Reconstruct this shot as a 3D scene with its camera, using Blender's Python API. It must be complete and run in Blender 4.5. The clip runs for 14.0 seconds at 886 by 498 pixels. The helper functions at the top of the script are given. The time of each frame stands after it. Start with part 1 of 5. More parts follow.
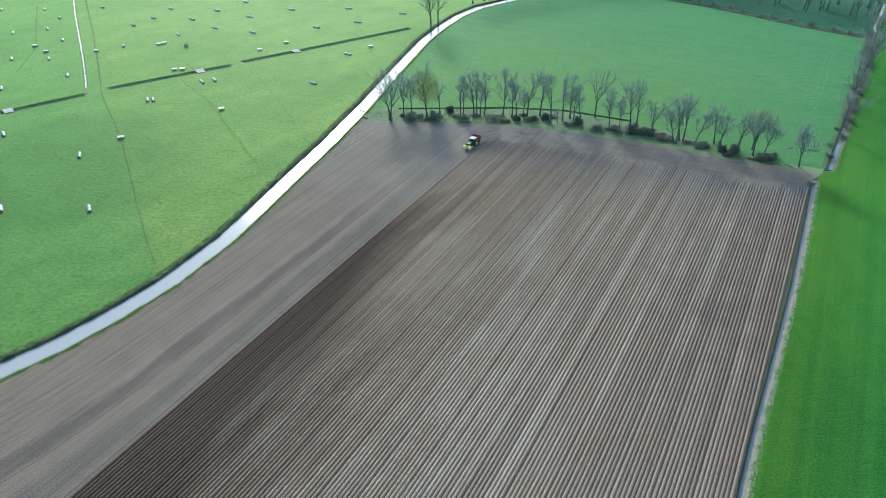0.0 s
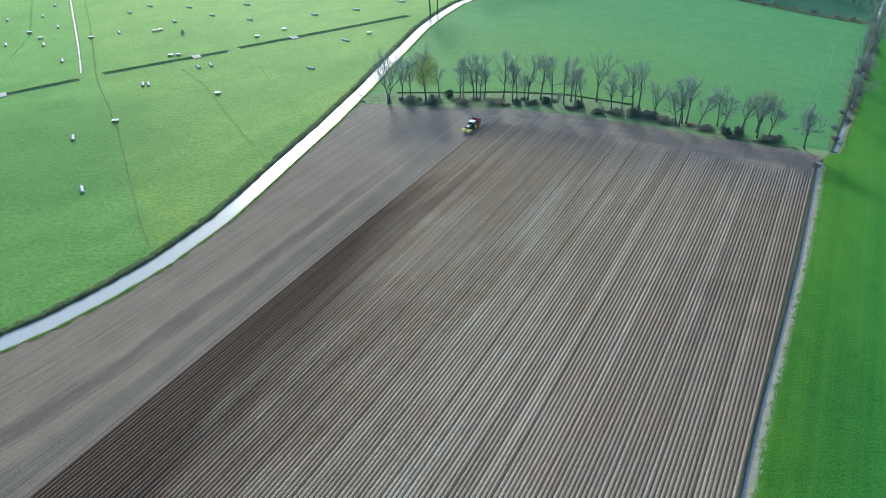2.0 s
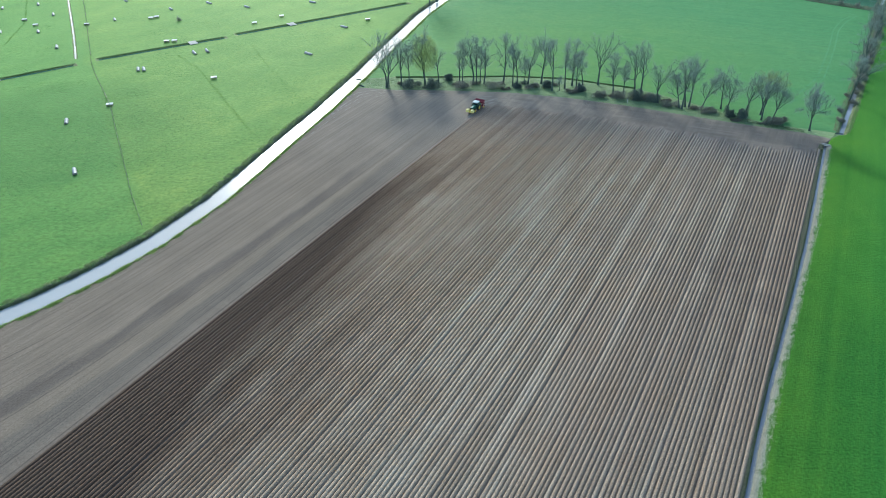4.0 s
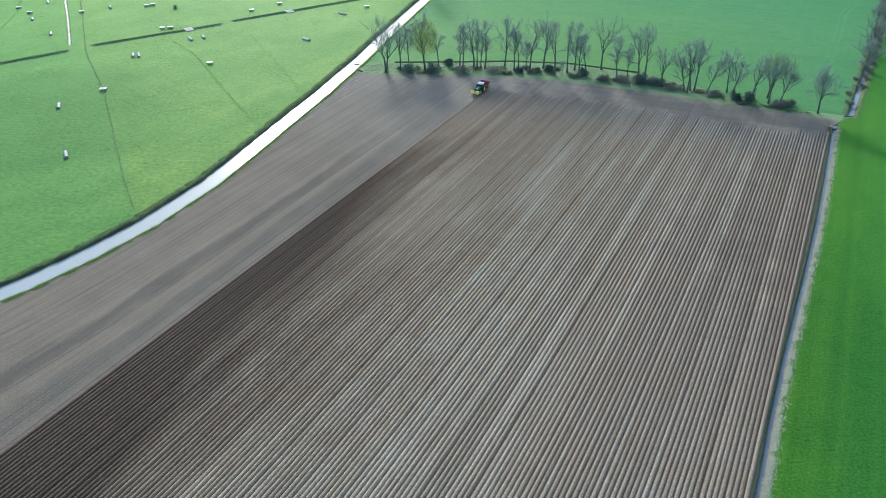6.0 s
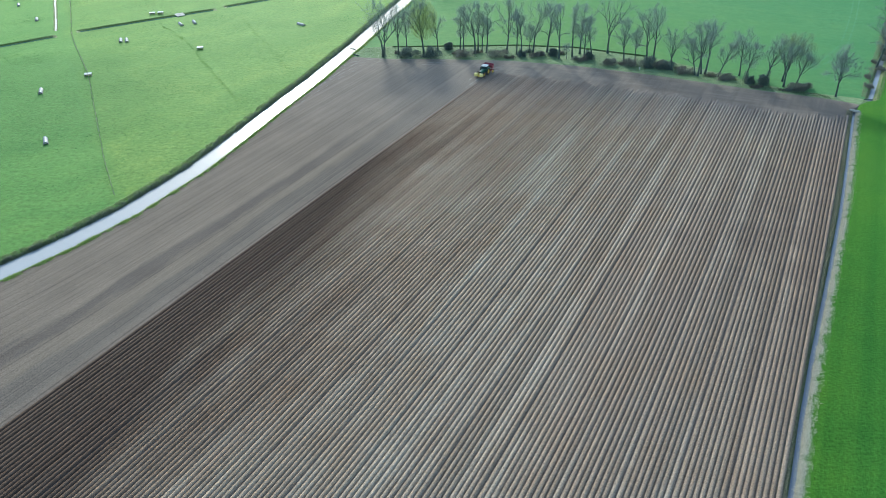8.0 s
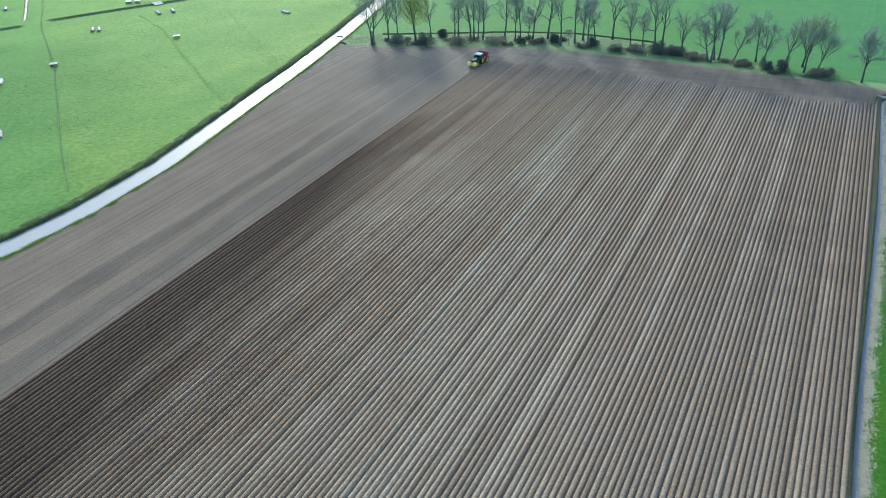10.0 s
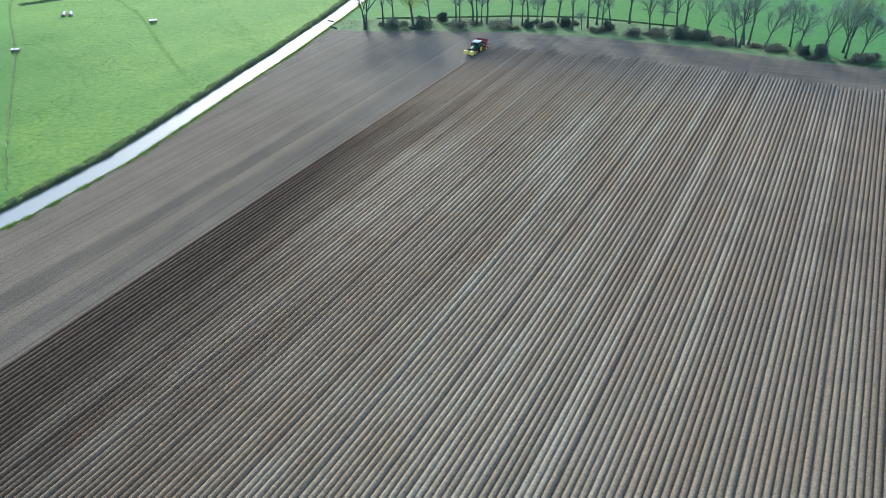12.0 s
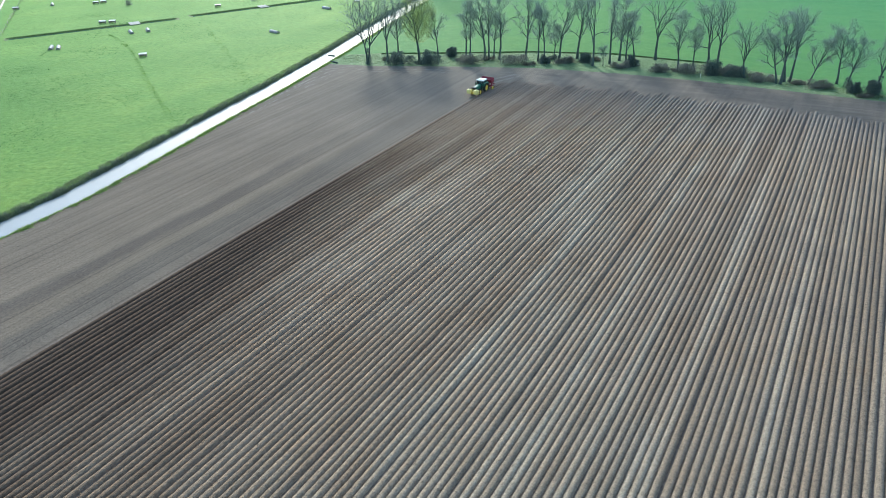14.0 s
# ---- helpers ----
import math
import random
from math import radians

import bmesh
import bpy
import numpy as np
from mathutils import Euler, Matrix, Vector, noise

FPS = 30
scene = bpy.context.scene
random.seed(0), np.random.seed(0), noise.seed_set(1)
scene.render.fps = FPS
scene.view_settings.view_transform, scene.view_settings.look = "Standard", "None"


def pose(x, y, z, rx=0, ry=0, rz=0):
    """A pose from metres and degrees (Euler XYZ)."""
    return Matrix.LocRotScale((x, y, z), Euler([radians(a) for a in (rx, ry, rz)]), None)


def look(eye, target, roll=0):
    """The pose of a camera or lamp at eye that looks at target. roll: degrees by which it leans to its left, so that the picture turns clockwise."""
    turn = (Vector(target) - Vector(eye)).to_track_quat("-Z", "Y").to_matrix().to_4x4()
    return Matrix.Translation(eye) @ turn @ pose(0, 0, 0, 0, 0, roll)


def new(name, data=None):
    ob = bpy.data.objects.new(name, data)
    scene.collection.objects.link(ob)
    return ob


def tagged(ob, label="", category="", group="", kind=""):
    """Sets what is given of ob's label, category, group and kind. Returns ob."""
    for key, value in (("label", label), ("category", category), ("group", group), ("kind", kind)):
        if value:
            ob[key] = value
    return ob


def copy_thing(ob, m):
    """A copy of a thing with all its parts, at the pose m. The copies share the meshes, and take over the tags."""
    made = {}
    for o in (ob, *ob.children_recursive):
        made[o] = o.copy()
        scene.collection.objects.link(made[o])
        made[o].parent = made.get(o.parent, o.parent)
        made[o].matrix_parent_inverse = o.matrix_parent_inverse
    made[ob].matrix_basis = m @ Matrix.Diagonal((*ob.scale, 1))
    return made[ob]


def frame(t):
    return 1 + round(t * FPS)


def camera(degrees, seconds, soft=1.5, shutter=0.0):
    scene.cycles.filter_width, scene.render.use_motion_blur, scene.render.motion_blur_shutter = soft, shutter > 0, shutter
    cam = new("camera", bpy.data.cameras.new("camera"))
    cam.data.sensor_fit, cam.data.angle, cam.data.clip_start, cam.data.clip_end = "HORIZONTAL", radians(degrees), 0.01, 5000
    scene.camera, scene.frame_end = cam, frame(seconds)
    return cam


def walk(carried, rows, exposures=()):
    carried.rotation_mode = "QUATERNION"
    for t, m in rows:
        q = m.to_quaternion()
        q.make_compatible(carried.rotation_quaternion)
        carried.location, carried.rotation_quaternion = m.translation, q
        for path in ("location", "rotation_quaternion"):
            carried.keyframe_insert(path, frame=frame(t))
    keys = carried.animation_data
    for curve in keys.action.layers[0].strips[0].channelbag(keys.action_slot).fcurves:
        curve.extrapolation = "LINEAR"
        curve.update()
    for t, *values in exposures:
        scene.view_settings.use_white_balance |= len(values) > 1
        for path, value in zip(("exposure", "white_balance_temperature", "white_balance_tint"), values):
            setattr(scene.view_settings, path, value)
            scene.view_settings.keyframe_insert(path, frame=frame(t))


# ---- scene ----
cam = camera(67.6, 14.0, soft=0.5)
PATH = [
    (0, (1.315, 0.154, 95.963), (1.304, 1.797, 94.823), -0.4),
    (0.5, (1.358, 0.17, 94.449), (1.348, 1.814, 93.31), -0.4),
    (1, (1.334, 0.136, 93.002), (1.325, 1.779, 91.861), -0.4),
    (1.5, (1.433, 0.063, 91.672), (1.423, 1.706, 90.531), -0.4),
    (2, (1.368, 0.067, 90.037), (1.358, 1.71, 88.896), -0.4),
    (2.5, (1.76, 0.198, 88.909), (1.748, 1.839, 87.766), -0.5),
    (3, (1.735, 0.097, 87.437), (1.724, 1.739, 86.295), -0.5),
    (5.5, (1.5, 0.788, 80.315), (1.489, 2.428, 79.171), -0.5),
    (6, (1.716, 1.399, 78.851), (1.703, 3.039, 77.707), -0.6),
    (6.5, (1.806, 2.3, 77.369), (1.791, 3.939, 76.223), -0.6),
    (7, (1.568, 3.597, 75.838), (1.555, 5.235, 74.69), -0.7),
    (7.5, (1.625, 5.254, 74.246), (1.612, 6.891, 73.097), -0.7),
    (8, (2.077, 7.612, 72.631), (2.06, 9.246, 71.478), -0.8),
    (10.5, (3.363, 23.102, 61.93), (3.352, 24.738, 60.779), -1.2),
    (11, (3.198, 26.876, 59.707), (3.192, 28.512, 58.556), -1.2),
    (11.5, (3.866, 30.795, 58.059), (3.852, 32.428, 56.903), -1.2),
    (12, (5.263, 34.927, 55.472), (5.229, 36.56, 54.318), -1.3),
    (12.5, (5.4, 38.488, 53.312), (5.353, 40.121, 52.159), -1.3),
    (13, (6.128, 42.717, 51.023), (6.064, 44.355, 49.878), -1.3),
    (13.5, (6.056, 46.415, 49.005), (5.989, 48.082, 47.902), -1.3),
    (14, (6.622, 50.46, 45.971), (6.55, 52.174, 44.943), -1.2),
]
walk(cam, [(t, look(eye, target, roll)) for t, eye, target, roll in PATH])

# ---------------------------------------------------------------- light
SUN_AZ, SUN_EL = -13.0, 26.0          # degrees from +y towards +x, and above the horizon
world = bpy.data.worlds.new("sky")
scene.world = world
world.use_nodes = True
wn = world.node_tree.nodes
sky = wn.new("ShaderNodeTexSky")
sky.sky_type = "NISHITA"
sky.sun_disc = False
sky.sun_elevation = radians(SUN_EL)
sky.sun_rotation = radians(SUN_AZ)
sky.air_density, sky.dust_density = 1.0, 1.2
wn["Background"].inputs["Strength"].default_value = 0.15
world.node_tree.links.new(sky.outputs[0], wn["Background"].inputs["Color"])
sun = new("sun", bpy.data.lights.new("sun", "SUN"))
sun.data.energy, sun.data.angle, sun.data.color = 2.0, radians(10.0), (1.0, 0.97, 0.92)
sx, sy, sz = (math.sin(radians(SUN_AZ)) * math.cos(radians(SUN_EL)), math.cos(radians(SUN_AZ)) * math.cos(radians(SUN_EL)), math.sin(radians(SUN_EL)))
sun.matrix_world = look((sx * 300, sy * 300, sz * 300), (0, 0, 0))
scene.view_settings.exposure = 0.90
scene.view_settings.use_white_balance = True
scene.view_settings.white_balance_temperature, scene.view_settings.white_balance_tint = 5970, 1

# ---------------------------------------------------------------- plan
LEAN = radians(29.2)                                     # the rows run this far from +y towards +x
U = np.array([math.sin(LEAN), math.cos(LEAN)])           # along the rows
N = np.array([math.cos(LEAN), -math.sin(LEAN)])          # across the rows
CANAL = [(-2450, -1750), (-420, -150), (-140, 55), (-107, 82), (-89.3, 96), (-81.4, 103.5), (-73.4, 113.2), (-65, 125.8), (-56.4, 144), (-50.7, 161.5),
         (-44.5, 181.5), (-38, 201), (-29, 232.5), (-20.6, 266), (-8.9, 309.5), (-1, 331), (8, 350.5), (19, 366.5), (37.9, 381.8), (62, 393), (110, 407), (400, 470), (2450, 900)]
DITCH = [(-1290, -2310), (-18, -53), (13, 2), (46.2, 60.5), (50.6, 68.6), (57.4, 80.5), (71.8, 104.7), (83.2, 124.2), (94, 143.5), (108.8, 170.2), (110.3, 172.6)]
HEDGE_DITCH = [(118.6, 180.6), (134, 204.5), (152.5, 233.6), (172, 263), (193, 298), (209, 325), (240, 372), (420, 655), (1500, 2400)]
FIELD_TOP = [(-31, 219.6), (-28.6, 219.1), (-16.4, 217), (3.4, 215.9), (23, 213.8), (41.9, 208.9), (59.7, 202.1), (76.3, 194.4), (91.9, 187.1), (107.1, 180.9), (112.6, 177.6)]
STRIP_FAR = [(-30, 228), (-17.2, 229.1), (3.5, 228.9), (24.3, 229.2), (44.5, 226.4), (63.4, 219.1), (79.6, 205.9), (89.4, 195.5), (98.6, 188.3), (107, 184.5), (117, 181)]
FAR_BOUND = [(84, 402), (105, 392), (123.3, 378.9), (140.5, 364.7), (157.9, 347.1), (175.1, 327.2), (194.1, 311), (200, 309)]
CROSSING = [(110.3, 172.6), (113.5, 176.5), (118.6, 180.6)]
WEST_DITCH_A = [(-330, 96), (-161.4, 226.5), (-138.5, 243.8)]
WEST_DITCH_B = [(-131.5, 250), (-112, 262.5), (-90.4, 276)]
WEST_DITCH_C = [(-86.2, 280.6), (-50, 305), (-16.5, 328)]
WEST_BROOK = [(-250, 470), (-208.3, 385.5), (-194.1, 356.7), (-171.9, 313.2), (-155.7, 281.3), (-140.9, 251)]
STRIP_DITCH = [(-16, 229), (3.5, 228.9), (24.3, 229.2), (44.5, 226.4), (66, 217.0)]
# line, half width of the bed, width of each bank, depth
CHANNELS = [(CANAL, 2.25, 0.95, 0.8), (DITCH, 0.42, 0.42, 0.62), (HEDGE_DITCH, 0.5, 0.9, 0.9), (WEST_DITCH_A, 0.55, 1.3, 0.30), (WEST_DITCH_B, 0.55, 1.3, 0.30),
            (WEST_DITCH_C, 0.55, 1.3, 0.30), (WEST_BROOK, 0.45, 0.3, 0.3), (STRIP_DITCH, 0.3, 0.5, 0.5)]


def offset_line(line, d):
    """The line moved d metres to its right."""
    p = np.array(line, float)
    a = np.diff(p, axis=0)
    a /= np.linalg.norm(a, axis=1)[:, None]
    t = np.vstack([a[:1], a[:-1] + a[1:], a[-1:]])
    t /= np.linalg.norm(t, axis=1)[:, None]
    k = np.concatenate([[1], 1 / np.clip(np.sum(t[1:-1] * a[1:], axis=1), 0.5, 1), [1]])
    return p + np.stack([t[:, 1], -t[:, 0]], axis=1) * (d * k)[:, None]


def resample(line, step):
    p = np.array(line, float)
    s = np.concatenate([[0], np.cumsum(np.linalg.norm(np.diff(p, axis=0), axis=1))])
    q = np.linspace(0, s[-1], max(2, int(s[-1] / step) + 1))
    return np.stack([np.interp(q, s, p[:, 0]), np.interp(q, s, p[:, 1])], axis=1)


def part_of(line, box):
    """The stretch of a line that lies within x0, y0, x1, y1."""
    p = resample(line, 1.0)
    k = (p[:, 0] > box[0]) & (p[:, 1] > box[1]) & (p[:, 0] < box[2]) & (p[:, 1] < box[3])
    return p[k]


def distance(points, line):
    p, q = np.asarray(points, float), np.array(line, float)
    best = np.full(len(p), 1e9)
    for a, b in zip(q[:-1], q[1:]):
        ab = b - a
        k = np.clip(((p - a) @ ab) / (ab @ ab), 0, 1)
        best = np.minimum(best, np.linalg.norm(p - a - k[:, None] * ab, axis=1))
    return best


def ground_z(points):
    z = np.zeros(len(points))
    for line, half, bank, deep in CHANNELS:
        d = distance(points, line)
        z = np.minimum(z, -deep * np.clip((half + bank - d) / bank, 0, 1))
    return z


def inside(points, poly):
    x, y = points[:, 0], points[:, 1]
    r = np.zeros(len(points), bool)
    for (x0, y0), (x1, y1) in zip(poly, poly[1:] + poly[:1]):
        if y0 != y1:
            r ^= ((y0 > y) != (y1 > y)) & (x < (x1 - x0) * (y - y0) / (y1 - y0) + x0)
    return r


WEST_SIDE = CANAL + [(2490, 2490), (-2490, 2490), (-2490, -1750)]
EAST_SIDE = DITCH + CROSSING[1:-1] + HEDGE_DITCH + [(2490, 2490), (2490, -2490), (-1300, -2490)]

# ---------------------------------------------------------------- materials
def nodes_of(name, rough=0.9, spec=0.3):
    m = bpy.data.materials.new(name)
    m.use_nodes = True
    b = m.node_tree.nodes["Principled BSDF"]
    b.inputs["Roughness"].default_value = rough
    b.inputs["Specular IOR Level"].default_value = spec
    return m, m.node_tree.nodes, m.node_tree.links, b


def place(nt, ln, turn=0.0, scale=(1, 1, 1)):
    """World coordinates, turned and then scaled."""
    g = nt.new("ShaderNodeNewGeometry")
    a, b = nt.new("ShaderNodeMapping"), nt.new("ShaderNodeMapping")
    a.inputs["Rotation"].default_value = (0, 0, turn)
    b.inputs["Scale"].default_value = scale
    ln.new(g.outputs["Position"], a.inputs["Vector"])
    ln.new(a.outputs[0], b.inputs["Vector"])
    return b.outputs[0]


def grain(nt, ln, vec, scale, detail=4.0, rough=0.6, distort=0.0):
    n = nt.new("ShaderNodeTexNoise")
    n.inputs["Scale"].default_value, n.inputs["Detail"].default_value = scale, detail
    n.inputs["Roughness"].default_value, n.inputs["Distortion"].default_value = rough, distort
    ln.new(vec, n.inputs["Vector"])
    return n.outputs["Fac"]


def ramp(nt, ln, fac, stops):
    r = nt.new("ShaderNodeValToRGB")
    e = r.color_ramp.elements
    while len(e) < len(stops):
        e.new(0.5)
    for el, (pos, col) in zip(e, stops):
        el.position, el.color = pos, (*col, 1)
    ln.new(fac, r.inputs["Fac"])
    return r.outputs["Color"]


def blend(nt, ln, fac, a, b, how="MIX"):
    x = nt.new("ShaderNodeMix")
    x.data_type, x.blend_type = "RGBA", how
    for sock, v in ((x.inputs[0], fac), (x.inputs[6], a), (x.inputs[7], b)):
        if isinstance(v, (int, float)):
            sock.default_value = v
        elif isinstance(v, tuple):
            sock.default_value = (*v, 1)
        else:
            ln.new(v, sock)
    return x.outputs[2]


def relief(nt, ln, b, fac, strength, far):
    n = nt.new("ShaderNodeBump")
    n.inputs["Strength"].default_value, n.inputs["Distance"].default_value = strength, far
    ln.new(fac, n.inputs["Height"])
    ln.new(n.outputs[0], b.inputs["Normal"])


def grey(v):
    return (v, v, v)


def grass_material(name, dark, mid, light, turn=0.0, stretch=(1, 1, 1), big=0.02, tuft=0.9, bump=0.5, streak=0.35, gloss=0.05, lush=None, sheen=0.6, speckle=0.55, grazed=None):
    """Grass: broad patches, streaks along the mowing, tufts."""
    m, nt, ln, b = nodes_of(name, 0.72, gloss)
    b.inputs["Specular Tint"].default_value = (0.62, 1.0, 0.50, 1)
    b.inputs["Sheen Weight"].default_value, b.inputs["Sheen Roughness"].default_value = sheen, 0.55
    b.inputs["Sheen Tint"].default_value = (light[0] / light[1], 1.0, light[2] / light[1], 1)
    v = place(nt, ln)
    vs = place(nt, ln, turn, stretch)
    patch = ramp(nt, ln, grain(nt, ln, v, big, 5, 0.55, 0.4), [(0.32, dark), (0.5, mid), (0.7, light)])
    lines = ramp(nt, ln, grain(nt, ln, vs, 0.35, 3, 0.6), [(0.3, dark), (0.7, light)])
    col = blend(nt, ln, streak, patch, lines)
    if lush:
        # a darker, lusher stretch round one spot
        at, near, far, tone = lush
        d = nt.new("ShaderNodeVectorMath")
        d.operation = "DISTANCE"
        d.inputs[1].default_value = at
        ln.new(v, d.inputs[0])
        wob = nt.new("ShaderNodeMath")
        wob.operation = "MULTIPLY_ADD"
        ln.new(grain(nt, ln, v, 0.035, 3, 0.6), wob.inputs[0])
        wob.inputs[1].default_value = 40.0
        ln.new(d.outputs["Value"], wob.inputs[2])
        k = nt.new("ShaderNodeMapRange")
        k.inputs["From Min"].default_value, k.inputs["From Max"].default_value = near + 20, far + 20
        k.inputs["To Min"].default_value, k.inputs["To Max"].default_value = 0.62, 0.0
        ln.new(wob.outputs[0], k.inputs["Value"])
        col = blend(nt, ln, k.outputs[0], col, tone)
    if grazed:
        # one side of a fence is grazed shorter and yellower than the other
        normal, off, wide, lusher, barer = grazed
        d = nt.new("ShaderNodeVectorMath")
        d.operation = "DOT_PRODUCT"
        d.inputs[1].default_value = normal
        ln.new(v, d.inputs[0])
        wob = nt.new("ShaderNodeMath")
        wob.operation = "MULTIPLY_ADD"
        ln.new(grain(nt, ln, v, 0.05, 4, 0.6), wob.inputs[0])
        wob.inputs[1].default_value = 9.0
        ln.new(d.outputs["Value"], wob.inputs[2])
        k = nt.new("ShaderNodeMapRange")
        k.inputs["From Min"].default_value, k.inputs["From Max"].default_value = off + 4.5 - wide / 2, off + 4.5 + wide / 2
        ln.new(wob.outputs[0], k.inputs["Value"])
        col = blend(nt, ln, 1.0, col, ramp(nt, ln, k.outputs[0], [(0.0, lusher), (1.0, barer)]), "MULTIPLY")
    fine = grain(nt, ln, v, tuft, 6, 0.7)
    col = blend(nt, ln, speckle, col, ramp(nt, ln, fine, [(0.3, grey(0.3)), (0.6, grey(1.0)), (0.8, grey(1.4))]), "MULTIPLY")
    mott = grain(nt, ln, v, 0.13, 5, 0.7)
    col = blend(nt, ln, 0.6, col, ramp(nt, ln, mott, [(0.3, (0.66, 0.80, 0.80)), (0.52, grey(1.0)), (0.72, (1.32, 1.12, 0.95))]), "MULTIPLY")
    ln.new(col, b.inputs["Base Color"])
    relief(nt, ln, b, fine, bump, 0.35)
    return m


def plain_material(name, colour, rough=0.6, spec=0.4, metal=0.0, vary=0.25, scale=3.0, bump=0.0):
    m, nt, ln, b = nodes_of(name, rough, spec)
    b.inputs["Metallic"].default_value = metal
    tc = nt.new("ShaderNodeTexCoord")
    f = grain(nt, ln, tc.outputs["Object"], scale, 5, 0.65)
    lo, hi = tuple(c * (1 - vary) for c in colour), tuple(min(1, c * (1 + vary)) for c in colour)
    ln.new(ramp(nt, ln, f, [(0.3, lo), (0.7, hi)]), b.inputs["Base Color"])
    if bump:
        relief(nt, ln, b, f, bump, 0.02)
    return m


def leaf_material(name, dark, light, rough=0.6, thin=0.0):
    """Varies from leaf to leaf."""
    m, nt, ln, b = nodes_of(name, rough, 0.08)
    g = nt.new("ShaderNodeNewGeometry")
    col = ramp(nt, ln, g.outputs["Random Per Island"], [(0.0, dark), (1.0, light)])
    ln.new(col, b.inputs["Base Color"])
    if thin:
        # light also comes through a thin blade
        t, x = nt.new("ShaderNodeBsdfTranslucent"), nt.new("ShaderNodeMixShader")
        ln.new(col, t.inputs["Color"])
        x.inputs[0].default_value = thin
        ln.new(b.outputs[0], x.inputs[1])
        ln.new(t.outputs[0], x.inputs[2])
        ln.new(x.outputs[0], nt["Material Output"].inputs["Surface"])
    return m


def soil_material(name, ridged):
    """Loam: damp dark and dry pale stretches drawn out along the work, clods."""
    m, nt, ln, b = nodes_of(name, 0.95, 0.05)
    v = place(nt, ln)
    across = place(nt, ln, LEAN, (0.05, 0.012, 0.05))
    rows = place(nt, ln, LEAN, (0.42, 0.012, 0.4))
    patch = grain(nt, ln, across, 1.0, 4, 0.55, 0.6)
    band = grain(nt, ln, rows, 1.0, 2, 0.5)
    clod = grain(nt, ln, v, 3.2, 6, 0.75)
    lump = grain(nt, ln, v, 0.11, 4, 0.6)
    turned = place(nt, ln, LEAN)
    sep = nt.new("ShaderNodeSeparateXYZ")
    ln.new(turned, sep.inputs[0])

    def sums(op, a, c):
        k = nt.new("ShaderNodeMath")
        k.operation = op
        for sock, x in zip(k.inputs, (a, c)):
            if isinstance(x, (int, float)):
                sock.default_value = x
            else:
                ln.new(x, sock)
        return k.outputs[0]

    def spread(fac, lo, hi):
        k = nt.new("ShaderNodeMapRange")
        k.inputs["From Min"].default_value, k.inputs["From Max"].default_value = lo, hi
        ln.new(fac, k.inputs["Value"])
        return k.outputs[0]

    if ridged:
        damp, brown, dry = (0.094, 0.069, 0.054), (0.322, 0.240, 0.168), (0.462, 0.396, 0.302)
        col = ramp(nt, ln, patch, [(0.30, brown), (0.5, brown), (0.68, dry)])
        col = blend(nt, ln, 0.5, col, ramp(nt, ln, band, [(0.38, (0.255, 0.188, 0.130)), (0.50, brown), (0.64, dry)]))
        col = blend(nt, ln, 0.30, col, ramp(nt, ln, lump, [(0.3, (0.235, 0.160, 0.108)), (0.7, (0.39, 0.345, 0.285))]))
        # rows drawn last are still damp and dark
        age = sums("ADD", spread(sep.outputs["X"], -88.0, -40.0), sums("ADD", sums("MULTIPLY", sums("SUBTRACT", patch, 0.5), 0.9), sums("SUBTRACT", sums("MULTIPLY", spread(sep.outputs["Y"], 60.0, 185.0), 0.60), 0.12)))
        col = blend(nt, ln, ramp(nt, ln, age, [(0.16, grey(0.92)), (0.57, grey(0.0))]), col, damp)
        red = sums("ADD", spread(sep.outputs["X"], -42.0, 10.0), sums("MULTIPLY", sums("SUBTRACT", lump, 0.5), 1.6))
        col = blend(nt, ln, sums("MULTIPLY", ramp(nt, ln, red, [(0.35, grey(0.0)), (1.0, grey(0.95))]), ramp(nt, ln, spread(sep.outputs["Y"], 45.0, 120.0), [(0.0, grey(0.05)), (1.0, grey(1.0))])), col, (0.228, 0.170, 0.126))
        # the far ends are greyer: soft shade of the trees put into the colour
        flat = nt.new("ShaderNodeSeparateXYZ")
        ln.new(v, flat.inputs[0])
        end = sums("ADD", sums("ADD", flat.outputs["Y"], sums("MULTIPLY", flat.outputs["X"], 0.32)), sums("MULTIPLY", lump, 16.0))
        col = blend(nt, ln, ramp(nt, ln, spread(end, 186.0, 212.0), [(0.0, grey(0.0)), (1.0, grey(0.62))]), col, (0.205, 0.190, 0.178))
        col = blend(nt, ln, 1.0, col, ramp(nt, ln, spread(sep.outputs["X"], -75.0, -8.0), [(0.0, (1.07, 1.0, 0.93)), (0.5, (1.0, 1.0, 0.97)), (1.0, (0.95, 0.985, 1.0))]), "MULTIPLY")
        info = nt.new("ShaderNodeObjectInfo")
        col = blend(nt, ln, 1.0, col, ramp(nt, ln, info.outputs["Random"], [(0.0, grey(0.84)), (1.0, grey(1.12))]), "MULTIPLY")
    else:
        dark, brown, tan = (0.140, 0.119, 0.099), (0.195, 0.162, 0.130), (0.248, 0.204, 0.156)
        # the passes of the harrow bend with the canal at the near end
        k = sums("MAXIMUM", sums("DIVIDE", sums("SUBTRACT", 130.0, sep.outputs["Y"]), 97.0), 0.0)
        outer = sums("MINIMUM", sums("MAXIMUM", sums("DIVIDE", sums("SUBTRACT", -88.0, sep.outputs["X"]), 25.0), 0.0), 1.0)
        course = sums("ADD", sep.outputs["X"], sums("MULTIPLY", sums("MULTIPLY", sums("POWER", k, 4.0), 6.0), outer))
